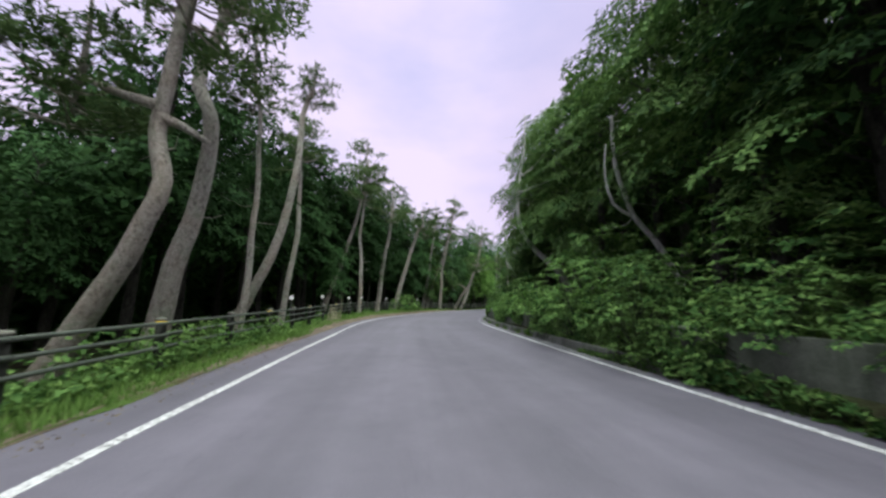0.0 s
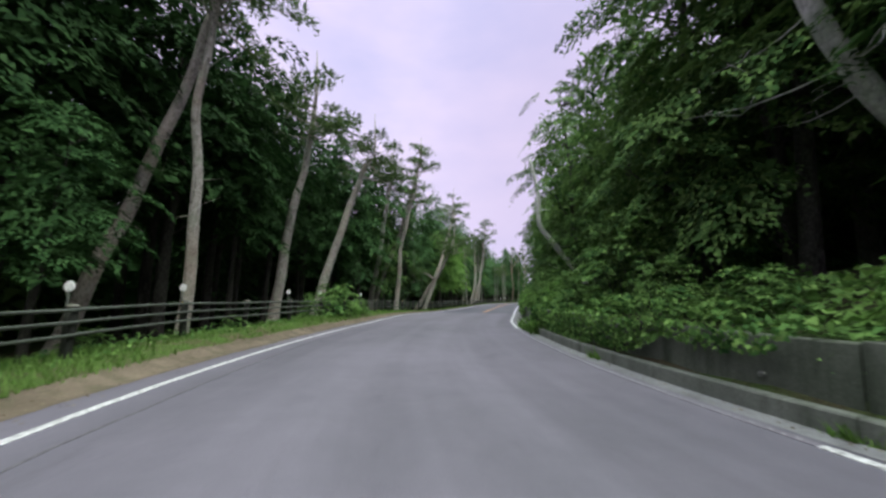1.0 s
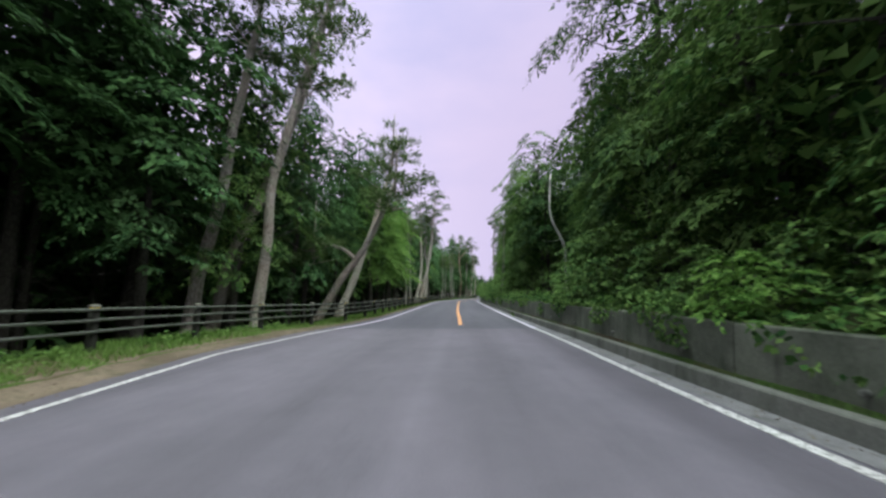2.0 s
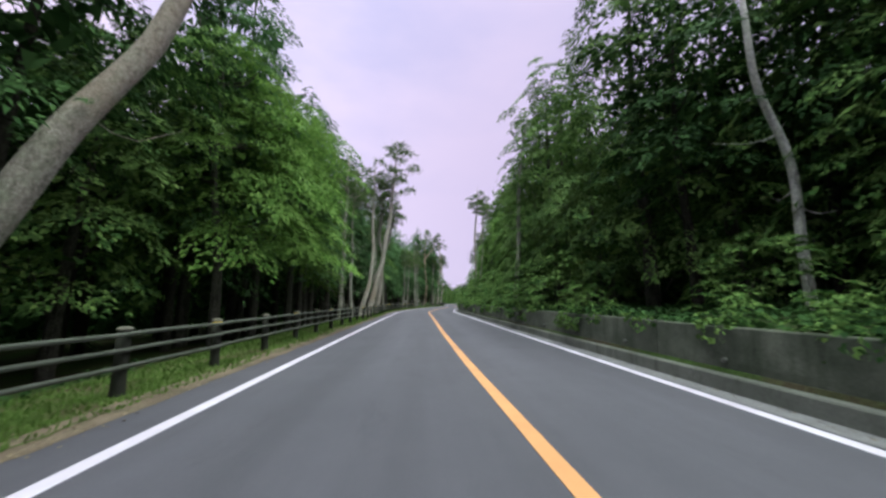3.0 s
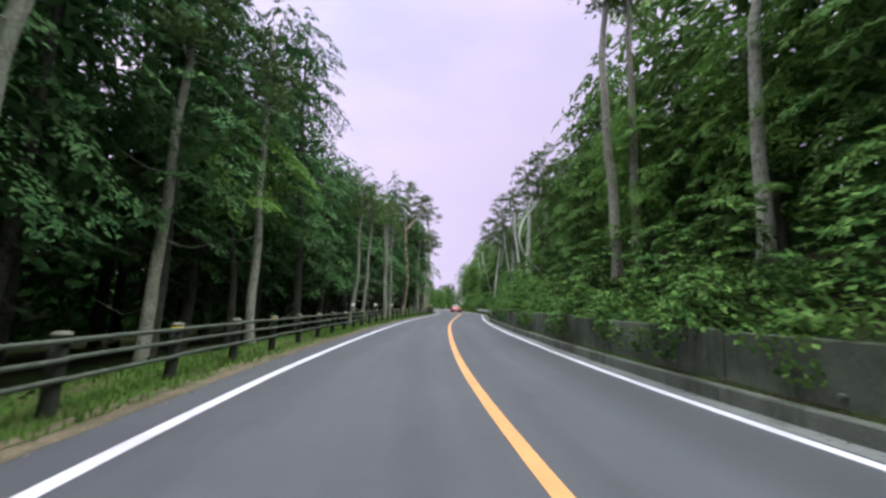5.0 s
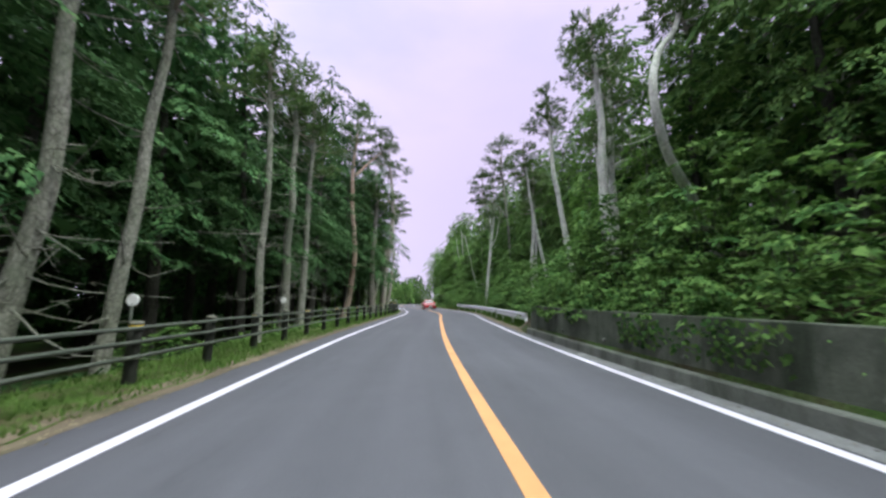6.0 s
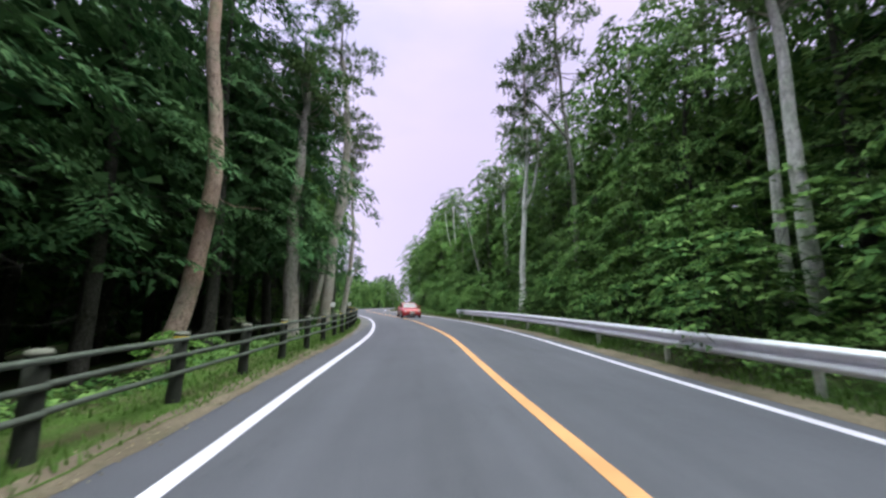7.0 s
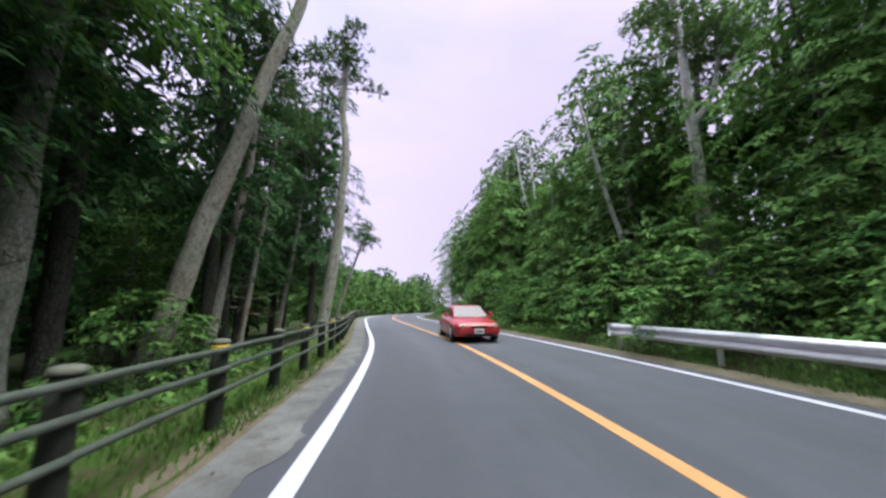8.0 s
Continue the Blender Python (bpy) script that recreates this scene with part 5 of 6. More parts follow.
row("R", 4.2, 2.6, 126, 170, ["shrub2", "broad2", "shrub2", "shrub2"], (0.62, 0.8), 0.5)
row("R", 4.0, 1.9, 126, 178, ["shrub2"], (1.3, 1.7), 0.7)
# lighter bright0 trees mixed in from here on stand in for haze
row("R", 6.0, 3.6, 117, 160, ["broad3", "broad1", "roof0", "bright0"], (0.75, 0.95), 0.6)
row("R", 6.6, 4.4, 160, 214, ["bright0", "mid0", "mid0"], (0.9, 1.2), 0.7)
row("R", 9.8, 4.4, 118, 215, ["mid1", "mid3", "mid0"], (1.1, 1.35), 1.2)
# left: spruces and broadleaf trees behind the fence, many with shade-darkened leaves
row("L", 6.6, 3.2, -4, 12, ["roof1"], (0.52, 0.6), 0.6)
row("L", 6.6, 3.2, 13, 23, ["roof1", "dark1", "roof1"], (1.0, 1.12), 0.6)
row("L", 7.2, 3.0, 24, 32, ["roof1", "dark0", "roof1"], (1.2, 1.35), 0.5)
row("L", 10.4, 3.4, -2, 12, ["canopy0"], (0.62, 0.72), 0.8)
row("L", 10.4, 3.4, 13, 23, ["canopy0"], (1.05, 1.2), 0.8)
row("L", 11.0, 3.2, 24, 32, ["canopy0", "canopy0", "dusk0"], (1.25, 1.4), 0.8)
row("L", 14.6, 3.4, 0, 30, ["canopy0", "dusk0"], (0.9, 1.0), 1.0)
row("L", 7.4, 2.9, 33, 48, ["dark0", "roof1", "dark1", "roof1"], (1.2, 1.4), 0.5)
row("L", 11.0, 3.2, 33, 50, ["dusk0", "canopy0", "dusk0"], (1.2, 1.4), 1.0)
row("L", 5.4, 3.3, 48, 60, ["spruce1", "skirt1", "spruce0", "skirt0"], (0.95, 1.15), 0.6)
# roof1 and dark1 mixed in so their leaf colour reads as shade
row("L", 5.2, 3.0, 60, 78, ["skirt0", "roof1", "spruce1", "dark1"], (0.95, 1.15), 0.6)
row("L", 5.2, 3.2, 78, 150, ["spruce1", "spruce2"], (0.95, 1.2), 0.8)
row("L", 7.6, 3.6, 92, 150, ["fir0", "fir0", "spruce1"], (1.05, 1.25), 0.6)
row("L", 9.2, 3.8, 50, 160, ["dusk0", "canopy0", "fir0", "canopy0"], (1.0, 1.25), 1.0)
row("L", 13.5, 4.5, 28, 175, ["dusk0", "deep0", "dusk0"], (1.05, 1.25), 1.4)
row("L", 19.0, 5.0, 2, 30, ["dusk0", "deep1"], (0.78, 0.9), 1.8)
row("L", 5.2, 3.0, 151, 175, ["spruce2", "spruce1", "spruce2"], (1.0, 1.2), 0.7)
row("L", 4.6, 4.2, 175, 215, ["mid0", "deep0"], (0.55, 0.75), 0.8)
row("L", 4.8, 4.6, 215, 235, ["mid0", "deep0"], (0.5, 0.75), 0.8)
row("L", 9.0, 5.0, 160, 235, ["deep0", "mid1"], (0.6, 0.85), 1.0)
row("L", 14.0, 6.0, 190, 235, ["deep0", "deep1"], (0.6, 0.8), 1.0)
row("L", 4.0, 4.5, -4, 36, ["shrub1", "shrub0"], (0.4, 0.75), 0.6)
row("L", 4.0, 4.5, 118, 142, ["shrub1", "shrub0"], (0.4, 0.75), 0.6)
for s, u, k, sz in ((39.5, 3.7, "broad1", 1.2), (42.5, 4.6, "broad0", 1.15)):
    x, y = right_of(s, u)
    plant(k, x, y, 1.3, s * 17, sz)
for k, x, y, sz in (("roof1", -11.2, 33.0, 1.4), ("roof1", -13.0, 29.3, 1.35), ("dark1", -10.0, 35.8, 0.95), ("spruce2", 46.8, 154.4, 1.0), ("spruce1", 48.1, 159.8, 1.05), ("spruce2", 2.7, 72.4, 1.2), ("spruce0", 1.7, 69.6, 1.25), ("dark0", -10.2, 46.3, 0.95), ("dark1", -8.4, 49.8, 0.95)):
    plant(k, x, y, -0.3, 40, sz)
x, y = left_of(69.0, 4.0)
plant("bright1", x, y, -0.3, 200, 1.25)
for s, u, k, sz in ((83.5, 6.6, "roof0", 1.2), (85.8, 8.6, "roof1", 1.4), (81.0, 8.2, "roof0", 1.3), (90.2, 7.4, "roof0", 1.25)):
    x, y = left_of(s, u)
    plant(k, x, y, -0.5, s * 23, sz)
# unseen tree beside the start, added to shade the pine trunks
for s, u, k, sz in ((-1.6, 4.4, "roof1", 1.2),):
    x, y = left_of(s, u)
    plant(k, x, y, 0.9, s * 57, sz)
for s, sz in ((5.3, 0.42), (6.2, 0.5), (7.3, 0.42), (11.4, 0.40), (12.3, 0.5)):
    x, y = right_of(s, 0.50)
    plant("shrub0", x, y, 0.0 if s < 6 else 0.2, s * 41, sz)
for x, y, sz in ((3.25, 15.4, 0.42), (3.3, 16.9, 0.36), (3.2, 14.0, 0.30)):
    plant("shrub3", x, y, 0.05, x * 500, sz)
# dark-leaved trees added overhead to shade the wall and its foot
for s, u, sz in ((0.5, 3.3, 0.9), (4.6, 3.7, 0.85)):
    x, y = right_of(s, u)
    plant("roof1", x, y, float(ground_height(s, rhalf(s) + u)) - 0.05, s * 31, sz)
# dark-leaved kind keeps this small tree dim, as if in shade
plant("roof1", -9.4, 26.6, -0.2, 340, 0.50)
plant("broad2", 9.6, 34.9, 0.9, 190, 0.85)
plant("shrub2", 15.5, 58.4, 0.5, 80, 1.2)
for s, u in ((66.2, 3.9), (71.6, 3.6)):
    x, y = left_of(s, u)
    plant("bright1", x, y, -0.1, s * 91, 1.25)
for s, u, k in ((73.6, 3.9, "spruce1"), (75.8, 4.2, "skirt0")):
    x, y = left_of(s, u)
    plant(k, x, y, -0.2, s * 67, 1.05)
x, y = right_of(28.5, 4.9)
plant("broad3", x, y, 1.2, heading(28.5) + 205, 1.15)
plant("spruce1", 38.2, 136.9, -0.4, 300, 1.25)
plant("broad2", 38.9, 142.8, -0.5, 300, 0.62)
# branches that hang over the wall
for s, u, k, sz in ((1.2, 0.8, "shrub0", 0.7), (2.5, 0.85, "shrub2", 0.6), (4.6, 0.8, "shrub0", 0.75), (7.0, 0.75, "shrub2", 0.9), (9.5, 0.7, "shrub2", 1.0), (12.0, 0.75, "shrub0", 1.0), (14.5, 0.8, "shrub2", 0.9), (17.0, 0.9, "shrub0", 0.9), (64.5, 0.85, "shrub2", 0.6), (70.0, 0.8, "shrub0", 0.9), (74.5, 0.85, "shrub2", 0.8), (78.5, 0.8, "shrub0", 0.8), (88.0, 0.85, "shrub0", 0.8)):
    x, y = right_of(s, u)
    plant(k, x, y, 0.62, s * 51, sz)


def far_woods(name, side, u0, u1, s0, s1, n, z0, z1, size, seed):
    """The closed depth of the wood: added filler leaves, darkened in colour for its shade."""
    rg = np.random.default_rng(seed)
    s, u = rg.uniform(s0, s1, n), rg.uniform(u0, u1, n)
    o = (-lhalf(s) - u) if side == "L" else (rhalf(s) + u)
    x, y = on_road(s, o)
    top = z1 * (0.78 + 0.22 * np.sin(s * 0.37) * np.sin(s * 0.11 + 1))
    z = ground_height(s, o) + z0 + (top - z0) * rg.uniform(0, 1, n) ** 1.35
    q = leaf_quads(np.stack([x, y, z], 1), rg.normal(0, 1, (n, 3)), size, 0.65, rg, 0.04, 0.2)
    tagged(part(name, quads_data(name, q, M_SHADELEAF)), "filler foliage deep in the forest, coloured dark for shade", "woods", kind="stuff")


# filler masses that close the view and keep light out of the wood
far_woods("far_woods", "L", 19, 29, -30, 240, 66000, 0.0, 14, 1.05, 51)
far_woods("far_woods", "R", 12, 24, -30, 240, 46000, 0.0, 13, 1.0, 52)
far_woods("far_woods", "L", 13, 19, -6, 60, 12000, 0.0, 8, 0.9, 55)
# overhead leaf layers added to close the canopy and darken what lies below
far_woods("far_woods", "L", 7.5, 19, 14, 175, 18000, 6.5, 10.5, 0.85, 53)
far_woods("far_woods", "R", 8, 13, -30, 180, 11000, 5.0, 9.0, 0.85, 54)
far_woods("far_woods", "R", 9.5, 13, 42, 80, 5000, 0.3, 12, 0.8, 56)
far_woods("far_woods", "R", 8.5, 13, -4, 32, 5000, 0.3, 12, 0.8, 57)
# single trees that stand out
for k, x, y, z, sz in (("mid3", 53.0, 128.5, 2.2, 1.2), ("mid3", 56.5, 132.5, 2.4, 1.15), ("broad3", 51.5, 124.5, 2.0, 1.15), ("mid1", 58.0, 137.0, 2.2, 1.1)):
    plant(k, x, y, z, x * 11, sz)
# far trees given the brighter leaf colour in place of haze
for k, x, y, z, sz in (("bright0", 77.5, 187.5, 1.0, 1.75), ("bright0", 82.0, 189.5, 1.0, 1.8), ("bright0", 64.5, 160.0, 1.4, 1.4), ("bright0", 68.5, 166.0, 1.6, 1.4)):
    plant(k, x, y, z, x * 7, sz)
for s, u, sz in ((149.4, 5.2, 1.2), (104.0, 4.6, 1.0)):
    x, y = left_of(s, u)
    plant("bright2", x, y, float(ground_height(s, -lhalf(s) - u)), s * 13, sz)
for s, u, k, sz in ((118.6, 0.9, "shrub0", 0.9), (120.4, 0.9, "shrub2", 0.75), (122.3, 0.9, "shrub2", 0.62), (123.3, 1.35, "shrub2", 0.72), (124.0, 2.0, "shrub2", 0.8), (124.8, 2.3, "shrub3", 0.7), (126.5, 2.2, "shrub0", 0.8), (119.0, 3.0, "shrub2", 1.5), (121.6, 3.4, "shrub2", 1.6), (123.8, 3.2, "shrub2", 1.35), (117.0, 3.6, "shrub2", 1.6)):
    x, y = right_of(s, u)
    plant(k, x, y, float(ground_height(s, rhalf(s) + u)) - 0.05 if u > 1 else 0.75, s * 29, sz)
for s, u, k, sz in ((151.6, 3.2, "shrub2", 0.85), (153.6, 3.6, "shrub0", 1.0), (134.6, 3.0, "shrub3", 0.7), (118.0, 3.2, "shrub0", 0.6)):
    x, y = left_of(s, u)
    plant(k, x, y, float(ground_height(s, -lhalf(s) - u)), s * 19, sz)
# bushes in front of the fence
for s, u, k, sz in ((36.3, 2.0, "shrub0", 1.35), (37.4, 1.5, "shrub3", 0.7), (35.0, 2.5, "shrub0", 1.0), (38.6, 1.5, "shrub0", 0.75), (22.8, 2.1, "shrub1", 0.5), (7.2, 1.9, "shrub1", 0.55), (9.5, 2.0, "shrub1", 0.5)):
    x, y = left_of(s, u)
    plant(k, x, y, float(ground_height(s, -lhalf(s) - u)), s * 37, sz)


# ---- grass, weeds, ivy ----
def blades(name, s0, s1, u0, u1, side, n, length, mat, label, seed, width=0.014, lean=0.45):
    rg = np.random.default_rng(seed)
    s = rg.uniform(s0, s1, n)
    u = rg.uniform(u0, u1, n)
    keep = rg.uniform(0, 1, n) < 0.35 + 0.65 * (np.sin(s * 0.9 + seed) * np.sin(s * 0.23 + u * 2.1) > -0.25)
    s, u = s[keep], u[keep]
    m = len(s)
    o = (-lhalf(s) - u) if side == "L" else (rhalf(s) + u)
    x, y = on_road(s, o)
    z = ground_height(s, o) + (0.04 if side == "L" else -0.01)
    b = np.stack([x, y, z], 1)
    a = rg.uniform(0, 2 * math.pi, m)
    L = length * rg.uniform(0.35, 1.25, m) * (0.6 + 0.5 * (np.sin(s * 0.6) > 0.2))
    tip = np.stack([np.cos(a) * lean * L, np.sin(a) * lean * L, L], 1)
    w = np.stack([-np.sin(a), np.cos(a), np.zeros(m)], 1) * width
    q = np.stack([b - w, b + w, b + tip], 1)
    return tagged(part(name, quads_data(name, q, mat)), label, "grass", kind="stuff")


blades("verge_grass", -14, 14, 0.84, 1.9, "L", 9000, 0.15, M_GRASS, "lush green grass along the fence", 36)
blades("verge_grass", -14, 50, 1.0, 3.2, "L", 34000, 0.14, M_GRASS, "lush green grass along the fence", 31)
blades("verge_grass", 50, 158, 0.84, 2.7, "L", 62000, 0.12, M_GRASS, "short green grass along the fence", 32)
blades("verge_grass", -14, 10, 0.35, 1.3, "R", 9000, 0.20, M_GRASS, "rough grass at the foot of the bank", 33)
blades("verge_grass", 123, 165, 0.72, 2.6, "R", 22000, 0.20, M_GRASS, "weedy grass below the guard rail", 34)
for s in (13.2, 14.6, 16.5, 18.3, 21.0, 26.0, 57.0):
    blades("weed_tuft", s - 0.25, s + 0.25, 0.36, 0.52, "R", 130, 0.34, M_GRASS, "tuft of weeds at the foot of the wall", int(s * 10), 0.022, 0.7)
blades("dry_grass", 20.0, 21.4, 1.35, 1.8, "L", 130, 1.45, M_STRAW, "tuft of tall dry pale stalks at the fence", 35, 0.014, 0.28)


def ground_leaves(name, s0, s1, u0, u1, side, n, lift, size, mat, label, seed):
    rg = np.random.default_rng(seed)
    s = rg.uniform(s0, s1, n)
    u = rg.uniform(u0, u1, n)
    o = (-lhalf(s) - u) if side == "L" else (rhalf(s) + u)
    x, y = on_road(s, o)
    hump = 0.5 + 0.5 * np.sin(s * 1.3 + 2 * np.sin(u * 1.7 + s * 0.31))
    z = ground_height(s, o) + rg.uniform(0.02, 1, n) * lift * (0.25 + 0.75 * hump)
    a = rg.uniform(0, 2 * math.pi, n)
    out = np.stack([np.cos(a), np.sin(a), np.full(n, -0.15)], 1)
    q = leaf_quads(np.stack([x, y, z], 1), out, size, 0.75, rg, 0.8, 0.2)
    return tagged(part(name, quads_data(name, q, mat)), label, "undergrowth", kind="stuff")


# patches in the darkened leaf colour have their shade painted in
ground_leaves("undergrowth", 52, 78, 0.66, 3.6, "R", 6000, 0.25, 0.13, M_SHADELEAF, "low leafy undergrowth above the wall, coloured dark for shade", 46)
ground_leaves("undergrowth", -12, 52, 0.66, 3.6, "R", 26000, 0.5, 0.125, M_LEAF, "dense leafy undergrowth on the bank above the wall", 47)
ground_leaves("undergrowth", 78, 122, 0.66, 3.6, "R", 24000, 0.75, 0.125, M_LEAF, "dense leafy undergrowth on the bank above the wall", 41)
ground_leaves("undergrowth", 122, 185, 1.3, 4.2, "R", 18000, 0.5, 0.12, M_LEAF, "leafy undergrowth behind the guard rail", 42)
ground_leaves("undergrowth", -12, 120, 2.3, 4.2, "L", 7000, 0.16, 0.11, M_SHADELEAF, "sparse weeds behind the fence, coloured dark for shade", 48)
ground_leaves("undergrowth", 120, 158, 2.0, 4.2, "L", 7000, 0.32, 0.12, M_LEAF, "low leafy weeds behind the fence", 43)
ground_leaves("undergrowth", 122, 178, 4.0, 10.5, "R", 26000, 0.55, 0.17, M_SHADELEAF, "dark leafy undergrowth on the wooded bank", 49)
ground_leaves("undergrowth", 52, 90, 3.4, 8.0, "R", 9000, 0.4, 0.16, M_SHADELEAF, "dark leafy undergrowth under the trees", 50)
ground_leaves("weeds", -6, 13, 1.3, 2.6, "L", 7000, 0.85, 0.10, M_LEAF, "leafy weeds growing through the fence", 55)
ground_leaves("weeds", 11, 50, 1.5, 2.7, "L", 3600, 0.30, 0.09, M_LEAF, "low leafy weeds under the fence", 56)
ground_leaves("weeds", -6, 9, 0.30, 0.60, "R", 4200, 0.52, 0.10, M_LEAF, "leafy weeds at the foot of the wall", 44)
ground_leaves("weeds", 31.2, 35.6, 0.12, 0.64, "R", 2200, 0.55, 0.09, M_LEAF2, "light green weeds growing over the kerb", 45)


def ivy(name, s0, s1, z0, z1, n, thresh, label, seed):
    """Leaves that hang down the face of the wall in patches."""
    rg = np.random.default_rng(seed)
    s, z = rg.uniform(s0, s1, n), rg.uniform(z0, z1, n)
    keep = np.array([noise.noise((a * 0.55, b * 1.1, seed)) + 0.6 * (b - 0.5) > thresh for a, b in zip(s, z)])
    s, z = s[keep], z[keep]
    m = len(s)
    x, y = on_road(s, rhalf(s) + 0.57 - rg.uniform(0.0, 0.14, m) * z)
    a = rg.uniform(0, 2 * math.pi, m)
    q = leaf_quads(np.stack([x, y, z], 1), np.stack([np.cos(a), np.sin(a), np.full(m, -0.8)], 1), 0.10, 0.75, rg, 0.5, 0.3, True)
    return tagged(part(name, quads_data(name, q, M_LEAF)), label, "climbing plant", kind="stuff")


ivy("ivy", 4.8, 13, 0.15, 0.98, 3500, -0.15, "dense leafy creepers hanging down the wall", 73)
ivy("ivy", 6, 34, 0.15, 0.98, 9000, 0.02, "leafy creepers and weeds hanging over the wall", 71)
ivy("ivy", 34, 122, 0.45, 1.05, 9000, 0.28, "leafy creepers hanging over the top of the wall", 72)


def litter(name, s0, s1, u0, u1, side, n, size, label, seed):
    rg = np.random.default_rng(seed)
    s = rg.uniform(s0, s1, n)
    u = u0 + (u1 - u0) * np.clip(rg.normal(0.5, 0.22, n), 0, 1)
    o = (-lhalf(s) - u) if side == "L" else (rhalf(s) + u)
    x, y = on_road(s, o)
    z = np.maximum(0.007, ground_height(s, o) + 0.012 + 0.032 * np.clip((u - 0.84) * 5, 0, 1)) if side == "L" else np.full(n, 0.010)
    a = rg.uniform(0, 2 * math.pi, n)
    q = leaf_quads(np.stack([x, y, z], 1), np.stack([np.cos(a), np.sin(a), np.zeros(n)], 1), size, 0.8, rg, 4.0, 0.0, True)
    return tagged(part(name, quads_data(name, q, M_LITTER)), label, "leaf litter", kind="stuff")


litter("litter", -8, 50, 0.30, 1.5, "L", 7000, 0.035, "small dry leaves and grit on the verge", 61)
litter("litter", 50, 160, 0.55, 1.15, "L", 9000, 0.032, "small dry leaves and grit on the verge", 62)
litter("litter", 6, 122, 0.18, 0.46, "R", 1500, 0.035, "small dry leaves in the gutter", 63)

# ---- red car in the oncoming lane ----
def paint_red():
    m, n, l, b = material("red_car_paint", 0.35, 0.5)
    t = noise_node(n, l, 3.0, 4, 0.6)
    l.new(ramp_node(n, l, t.outputs["Fac"], [(0.3, (0.34, 0.012, 0.02)), (0.7, (0.46, 0.02, 0.03))]), b.inputs["Base Color"])
    b.inputs["Coat Weight"].default_value = 0.6
    return m


M_RED = paint_red()
M_GLASS = plain("tinted_car_glass", (0.13, 0.085, 0.115), 0.12, 0.55, 1.0, 0.1)
M_RUBBER = plain("tyre_rubber", (0.02, 0.02, 0.021), 0.85)
M_RIM = plain("alloy_rim", (0.55, 0.55, 0.57), 0.35, 0.8)
M_BLACK = plain("black_plastic", (0.015, 0.015, 0.016), 0.6)
M_LAMP = plain("headlight_glass", (0.36, 0.34, 0.36), 0.2, 0.2, 0.8, 0.1)
M_ORL = plain("orange_lens", (0.75, 0.22, 0.03), 0.25)
M_PLATE = plain("white_plate", (0.80, 0.80, 0.78), 0.4, vary=0.05)


def loft(sections, mat, name, bevel=0.0):
    """A body from cross-sections, each a list of points in order round it."""
    vs, fs = [], []
    n = len(sections[0])
    for sec in sections:
        vs += sec
    for i in range(len(sections) - 1):
        for k in range(n):
            a, b = i * n + k, i * n + (k + 1) % n
            fs.append((a, b, b + n, a + n))
    fs.append(tuple(range(n - 1, -1, -1)))
    fs.append(tuple((len(sections) - 1) * n + k for k in range(n)))
    return mesh_data(name, vs, fs, mat)


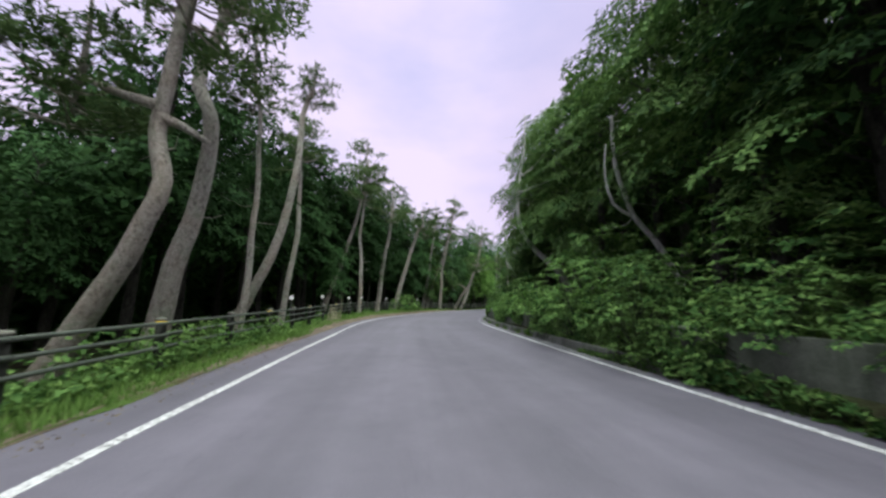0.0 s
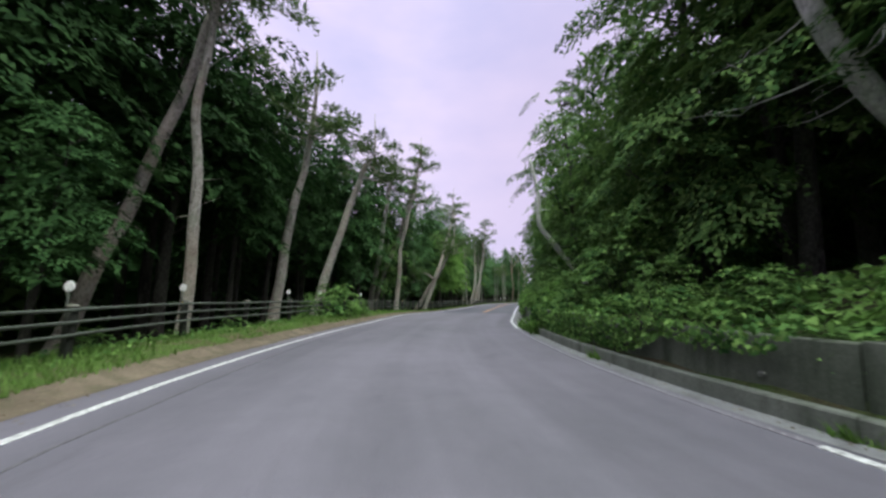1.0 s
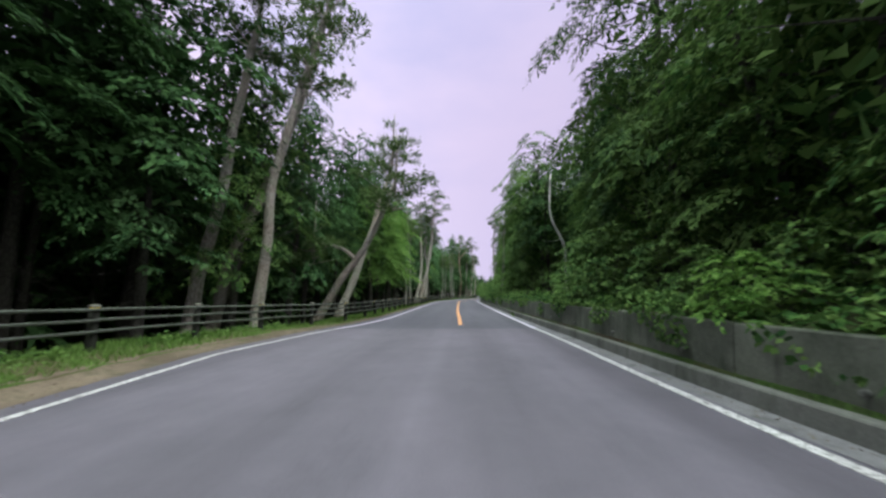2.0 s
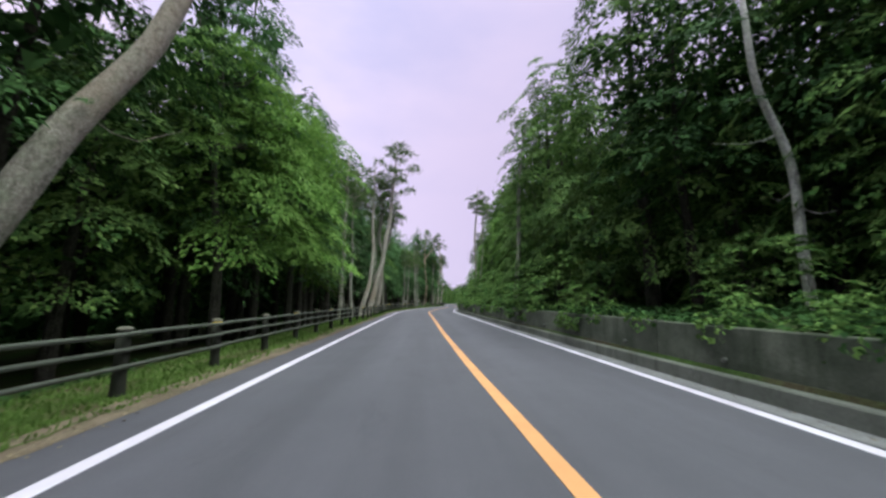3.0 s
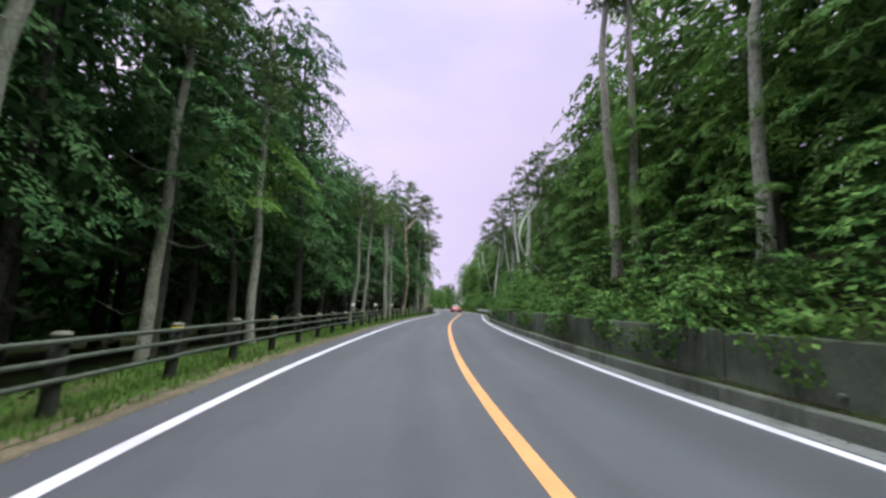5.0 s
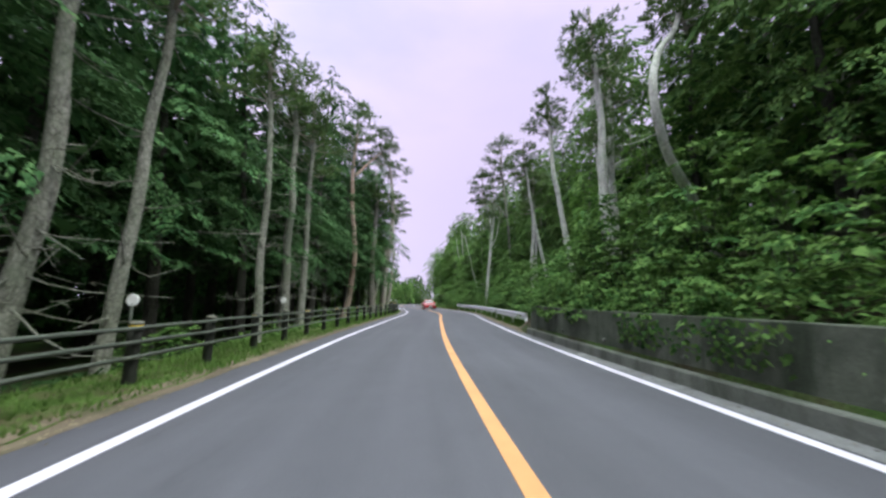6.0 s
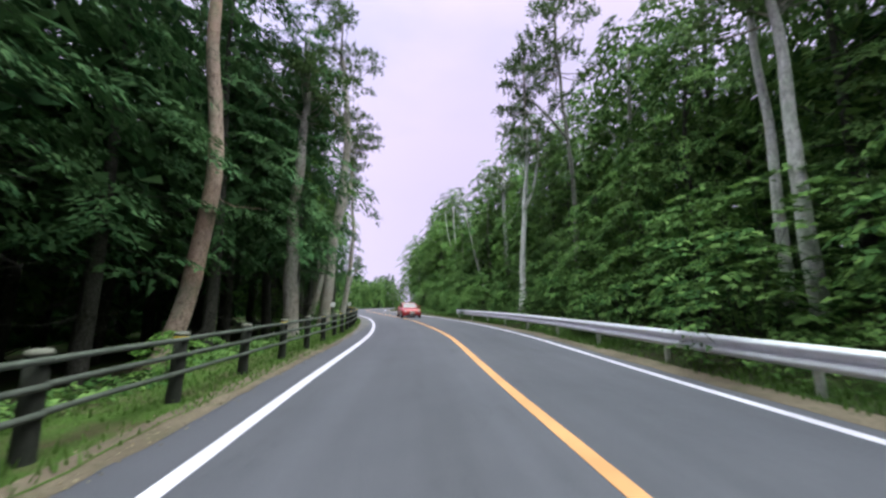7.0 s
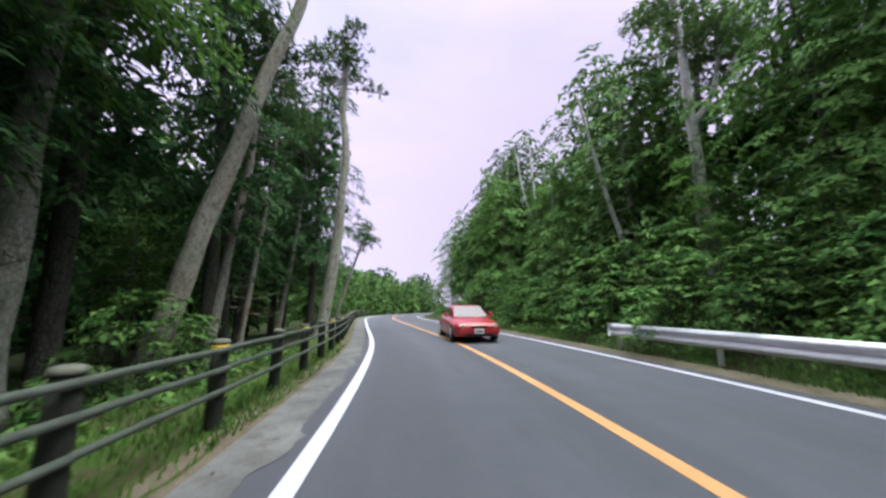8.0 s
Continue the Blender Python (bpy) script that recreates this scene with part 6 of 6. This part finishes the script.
def red_car(x, y, turn):
    """A low saloon, nose towards -y."""
    c = thing("car", "red saloon car with pale plate coming round the bend", "car")
    c.matrix_basis = pose(x, y, 0, 0, 0, turn)
    secs = []
    for yy, w, zb, zs, zt in ((-2.18, 0.66, 0.34, 0.50, 0.58), (-2.10, 0.79, 0.24, 0.52, 0.66), (-1.7, 0.845, 0.20, 0.56, 0.74), (-0.85, 0.86, 0.18, 0.62, 0.86),
                              (0.2, 0.86, 0.18, 0.64, 0.90), (1.2, 0.86, 0.18, 0.64, 0.92), (1.9, 0.83, 0.22, 0.62, 0.90), (2.2, 0.72, 0.32, 0.58, 0.80)):
        secs.append([(-w * 0.9, yy, zb), (-w, yy, zb + 0.12), (-w, yy, zs), (-w * 0.93, yy, zt - 0.05), (-w * 0.78, yy, zt), (0, yy, zt + 0.02),
                     (w * 0.78, yy, zt), (w * 0.93, yy, zt - 0.05), (w, yy, zs), (w, yy, zb + 0.12), (w * 0.9, yy, zb)])
    part("body", loft(secs, M_RED, "body"), c)
    cab = []
    for yy, w, z in ((-0.95, 0.70, 0.86), (-0.22, 0.60, 1.30), (0.55, 0.59, 1.34), (0.95, 0.60, 1.29), (1.62, 0.70, 0.92)):
        cab.append([(-w * 1.12, yy, 0.84), (-w, yy, z - 0.06), (-w * 0.85, yy, z), (w * 0.85, yy, z), (w, yy, z - 0.06), (w * 1.12, yy, 0.84)])
    part("cabin", loft(cab, M_RED, "cabin"), c)

    def pane(nm, pts):
        part(nm, mesh_data(nm, pts + [(a, b + 0.004, d - 0.012) for a, b, d in pts], [(0, 1, 2, 3), (7, 6, 5, 4)] + [(i, i + 4, (i + 1) % 4 + 4, (i + 1) % 4) for i in range(4)], M_GLASS, False), c, "glossy dark car window")

    pane("windscreen", [(-0.66, -0.93, 0.895), (0.66, -0.93, 0.895), (0.53, -0.27, 1.295), (-0.53, -0.27, 1.295)])
    pane("rear_window", [(0.64, 1.60, 0.96), (-0.64, 1.60, 0.96), (-0.53, 1.00, 1.295), (0.53, 1.00, 1.295)])
    for sg in (-1, 1):
        pane("side_window", [(sg * 0.755, -0.62, 0.93), (sg * 0.735, 1.18, 0.96), (sg * 0.635, 0.90, 1.235), (sg * 0.635, -0.16, 1.245)])
        for yy in (-1.35, 1.35):
            v, f = ring_solid([(0.20, -0.10), (0.295, -0.095), (0.31, -0.06), (0.31, 0.06), (0.295, 0.095), (0.20, 0.10)], 20)
            w = part("tyre", mesh_data("tyre", v, f, M_RUBBER), c, "black rubber tyre")
            w.matrix_basis = pose(sg * 0.78, yy, 0.31, 0, 90, 0)
            v, f = ring_solid([(0.20, -0.105), (0.185, -0.08), (0.06, -0.085), (0.05, 0.085), (0.185, 0.08), (0.20, 0.105)], 16)
            part("rim", mesh_data("rim", v, f, M_RIM), w, "silver alloy rim")
        v, f = ring_solid([(0.05, -0.09), (0.085, -0.07), (0.085, 0.05), (0.06, 0.08)], 10)
        part("mirror", mesh_data("mirror", [(a * 0.9, b * 0.7, d) for a, d, b in v], f, M_RED), c).matrix_basis = pose(sg * 0.92, -0.55, 0.97)
        v, f = ring_solid([(0.06, -0.03), (0.085, -0.02), (0.085, 0.02), (0.05, 0.035)], 12)
        part("headlight", mesh_data("headlight", [(a * 1.9, d - 0.01, b * 0.75) for a, b, d in v], f, M_LAMP), c, "clear headlight").matrix_basis = pose(sg * 0.56, -2.14, 0.585, 0, 0, sg * -14)
        part("indicator", mesh_data("indicator", [(a * 0.7, d, b * 0.5) for a, b, d in v], f, M_ORL), c, "orange indicator lens").matrix_basis = pose(sg * 0.58, -2.165, 0.44, 0, 0, sg * -14)

    def block(nm, xx, yy, zz, sx, sy, sz, mat, lab=""):
        bm = bmesh.new()
        bmesh.ops.create_cube(bm, size=1.0, matrix=pose(xx, yy, zz) @ Matrix.Diagonal((sx, sy, sz, 1)))
        bmesh.ops.bevel(bm, geom=bm.edges[:], offset=min(sx, sy, sz) * 0.25, segments=2, affect="EDGES")
        me = bpy.data.meshes.new(nm)
        bm.to_mesh(me)
        bm.free()
        me.materials.append(mat)
        part(nm, me, c, lab)

    block("grille", 0, -2.185, 0.565, 0.62, 0.05, 0.07, M_BLACK, "black grille slot")
    block("lower_intake", 0, -2.165, 0.28, 1.0, 0.08, 0.10, M_BLACK, "black lower air intake")
    block("bumper", 0, -2.17, 0.41, 1.42, 0.10, 0.13, M_RED)
    block("number_plate", 0, -2.235, 0.42, 0.33, 0.02, 0.165, M_PLATE, "white plate with a dark bar")
    block("plate_bar", 0, -2.247, 0.41, 0.24, 0.006, 0.06, M_BLACK)


red_car(51.75, 148.5, heading(159) - 3)

# ---- thin pole with a small sign beside the far bend ----
sg = thing("road_sign", "small pale road sign on a thin white pole", "road sign")
sx, sy = 79.0, 191.0
sg.matrix_basis = pose(sx, sy, -0.2, 0, 0, heading(196))
part("pole", mesh_data("pole", *tube([(0, 0, 0), (0, 0, 2.0), (0, 0, 3.6)], [0.05, 0.05, 0.05], 8), M_STEELP), sg)
v, f = ring_solid([(0.28, -0.015), (0.30, -0.01), (0.30, 0.01), (0.28, 0.015)], 18)
part("sign_plate", mesh_data("sign_plate", [(a, d - 0.07, b + 3.3) for a, b, d in v], f, M_DISC, False), sg, "round pale sign plate")
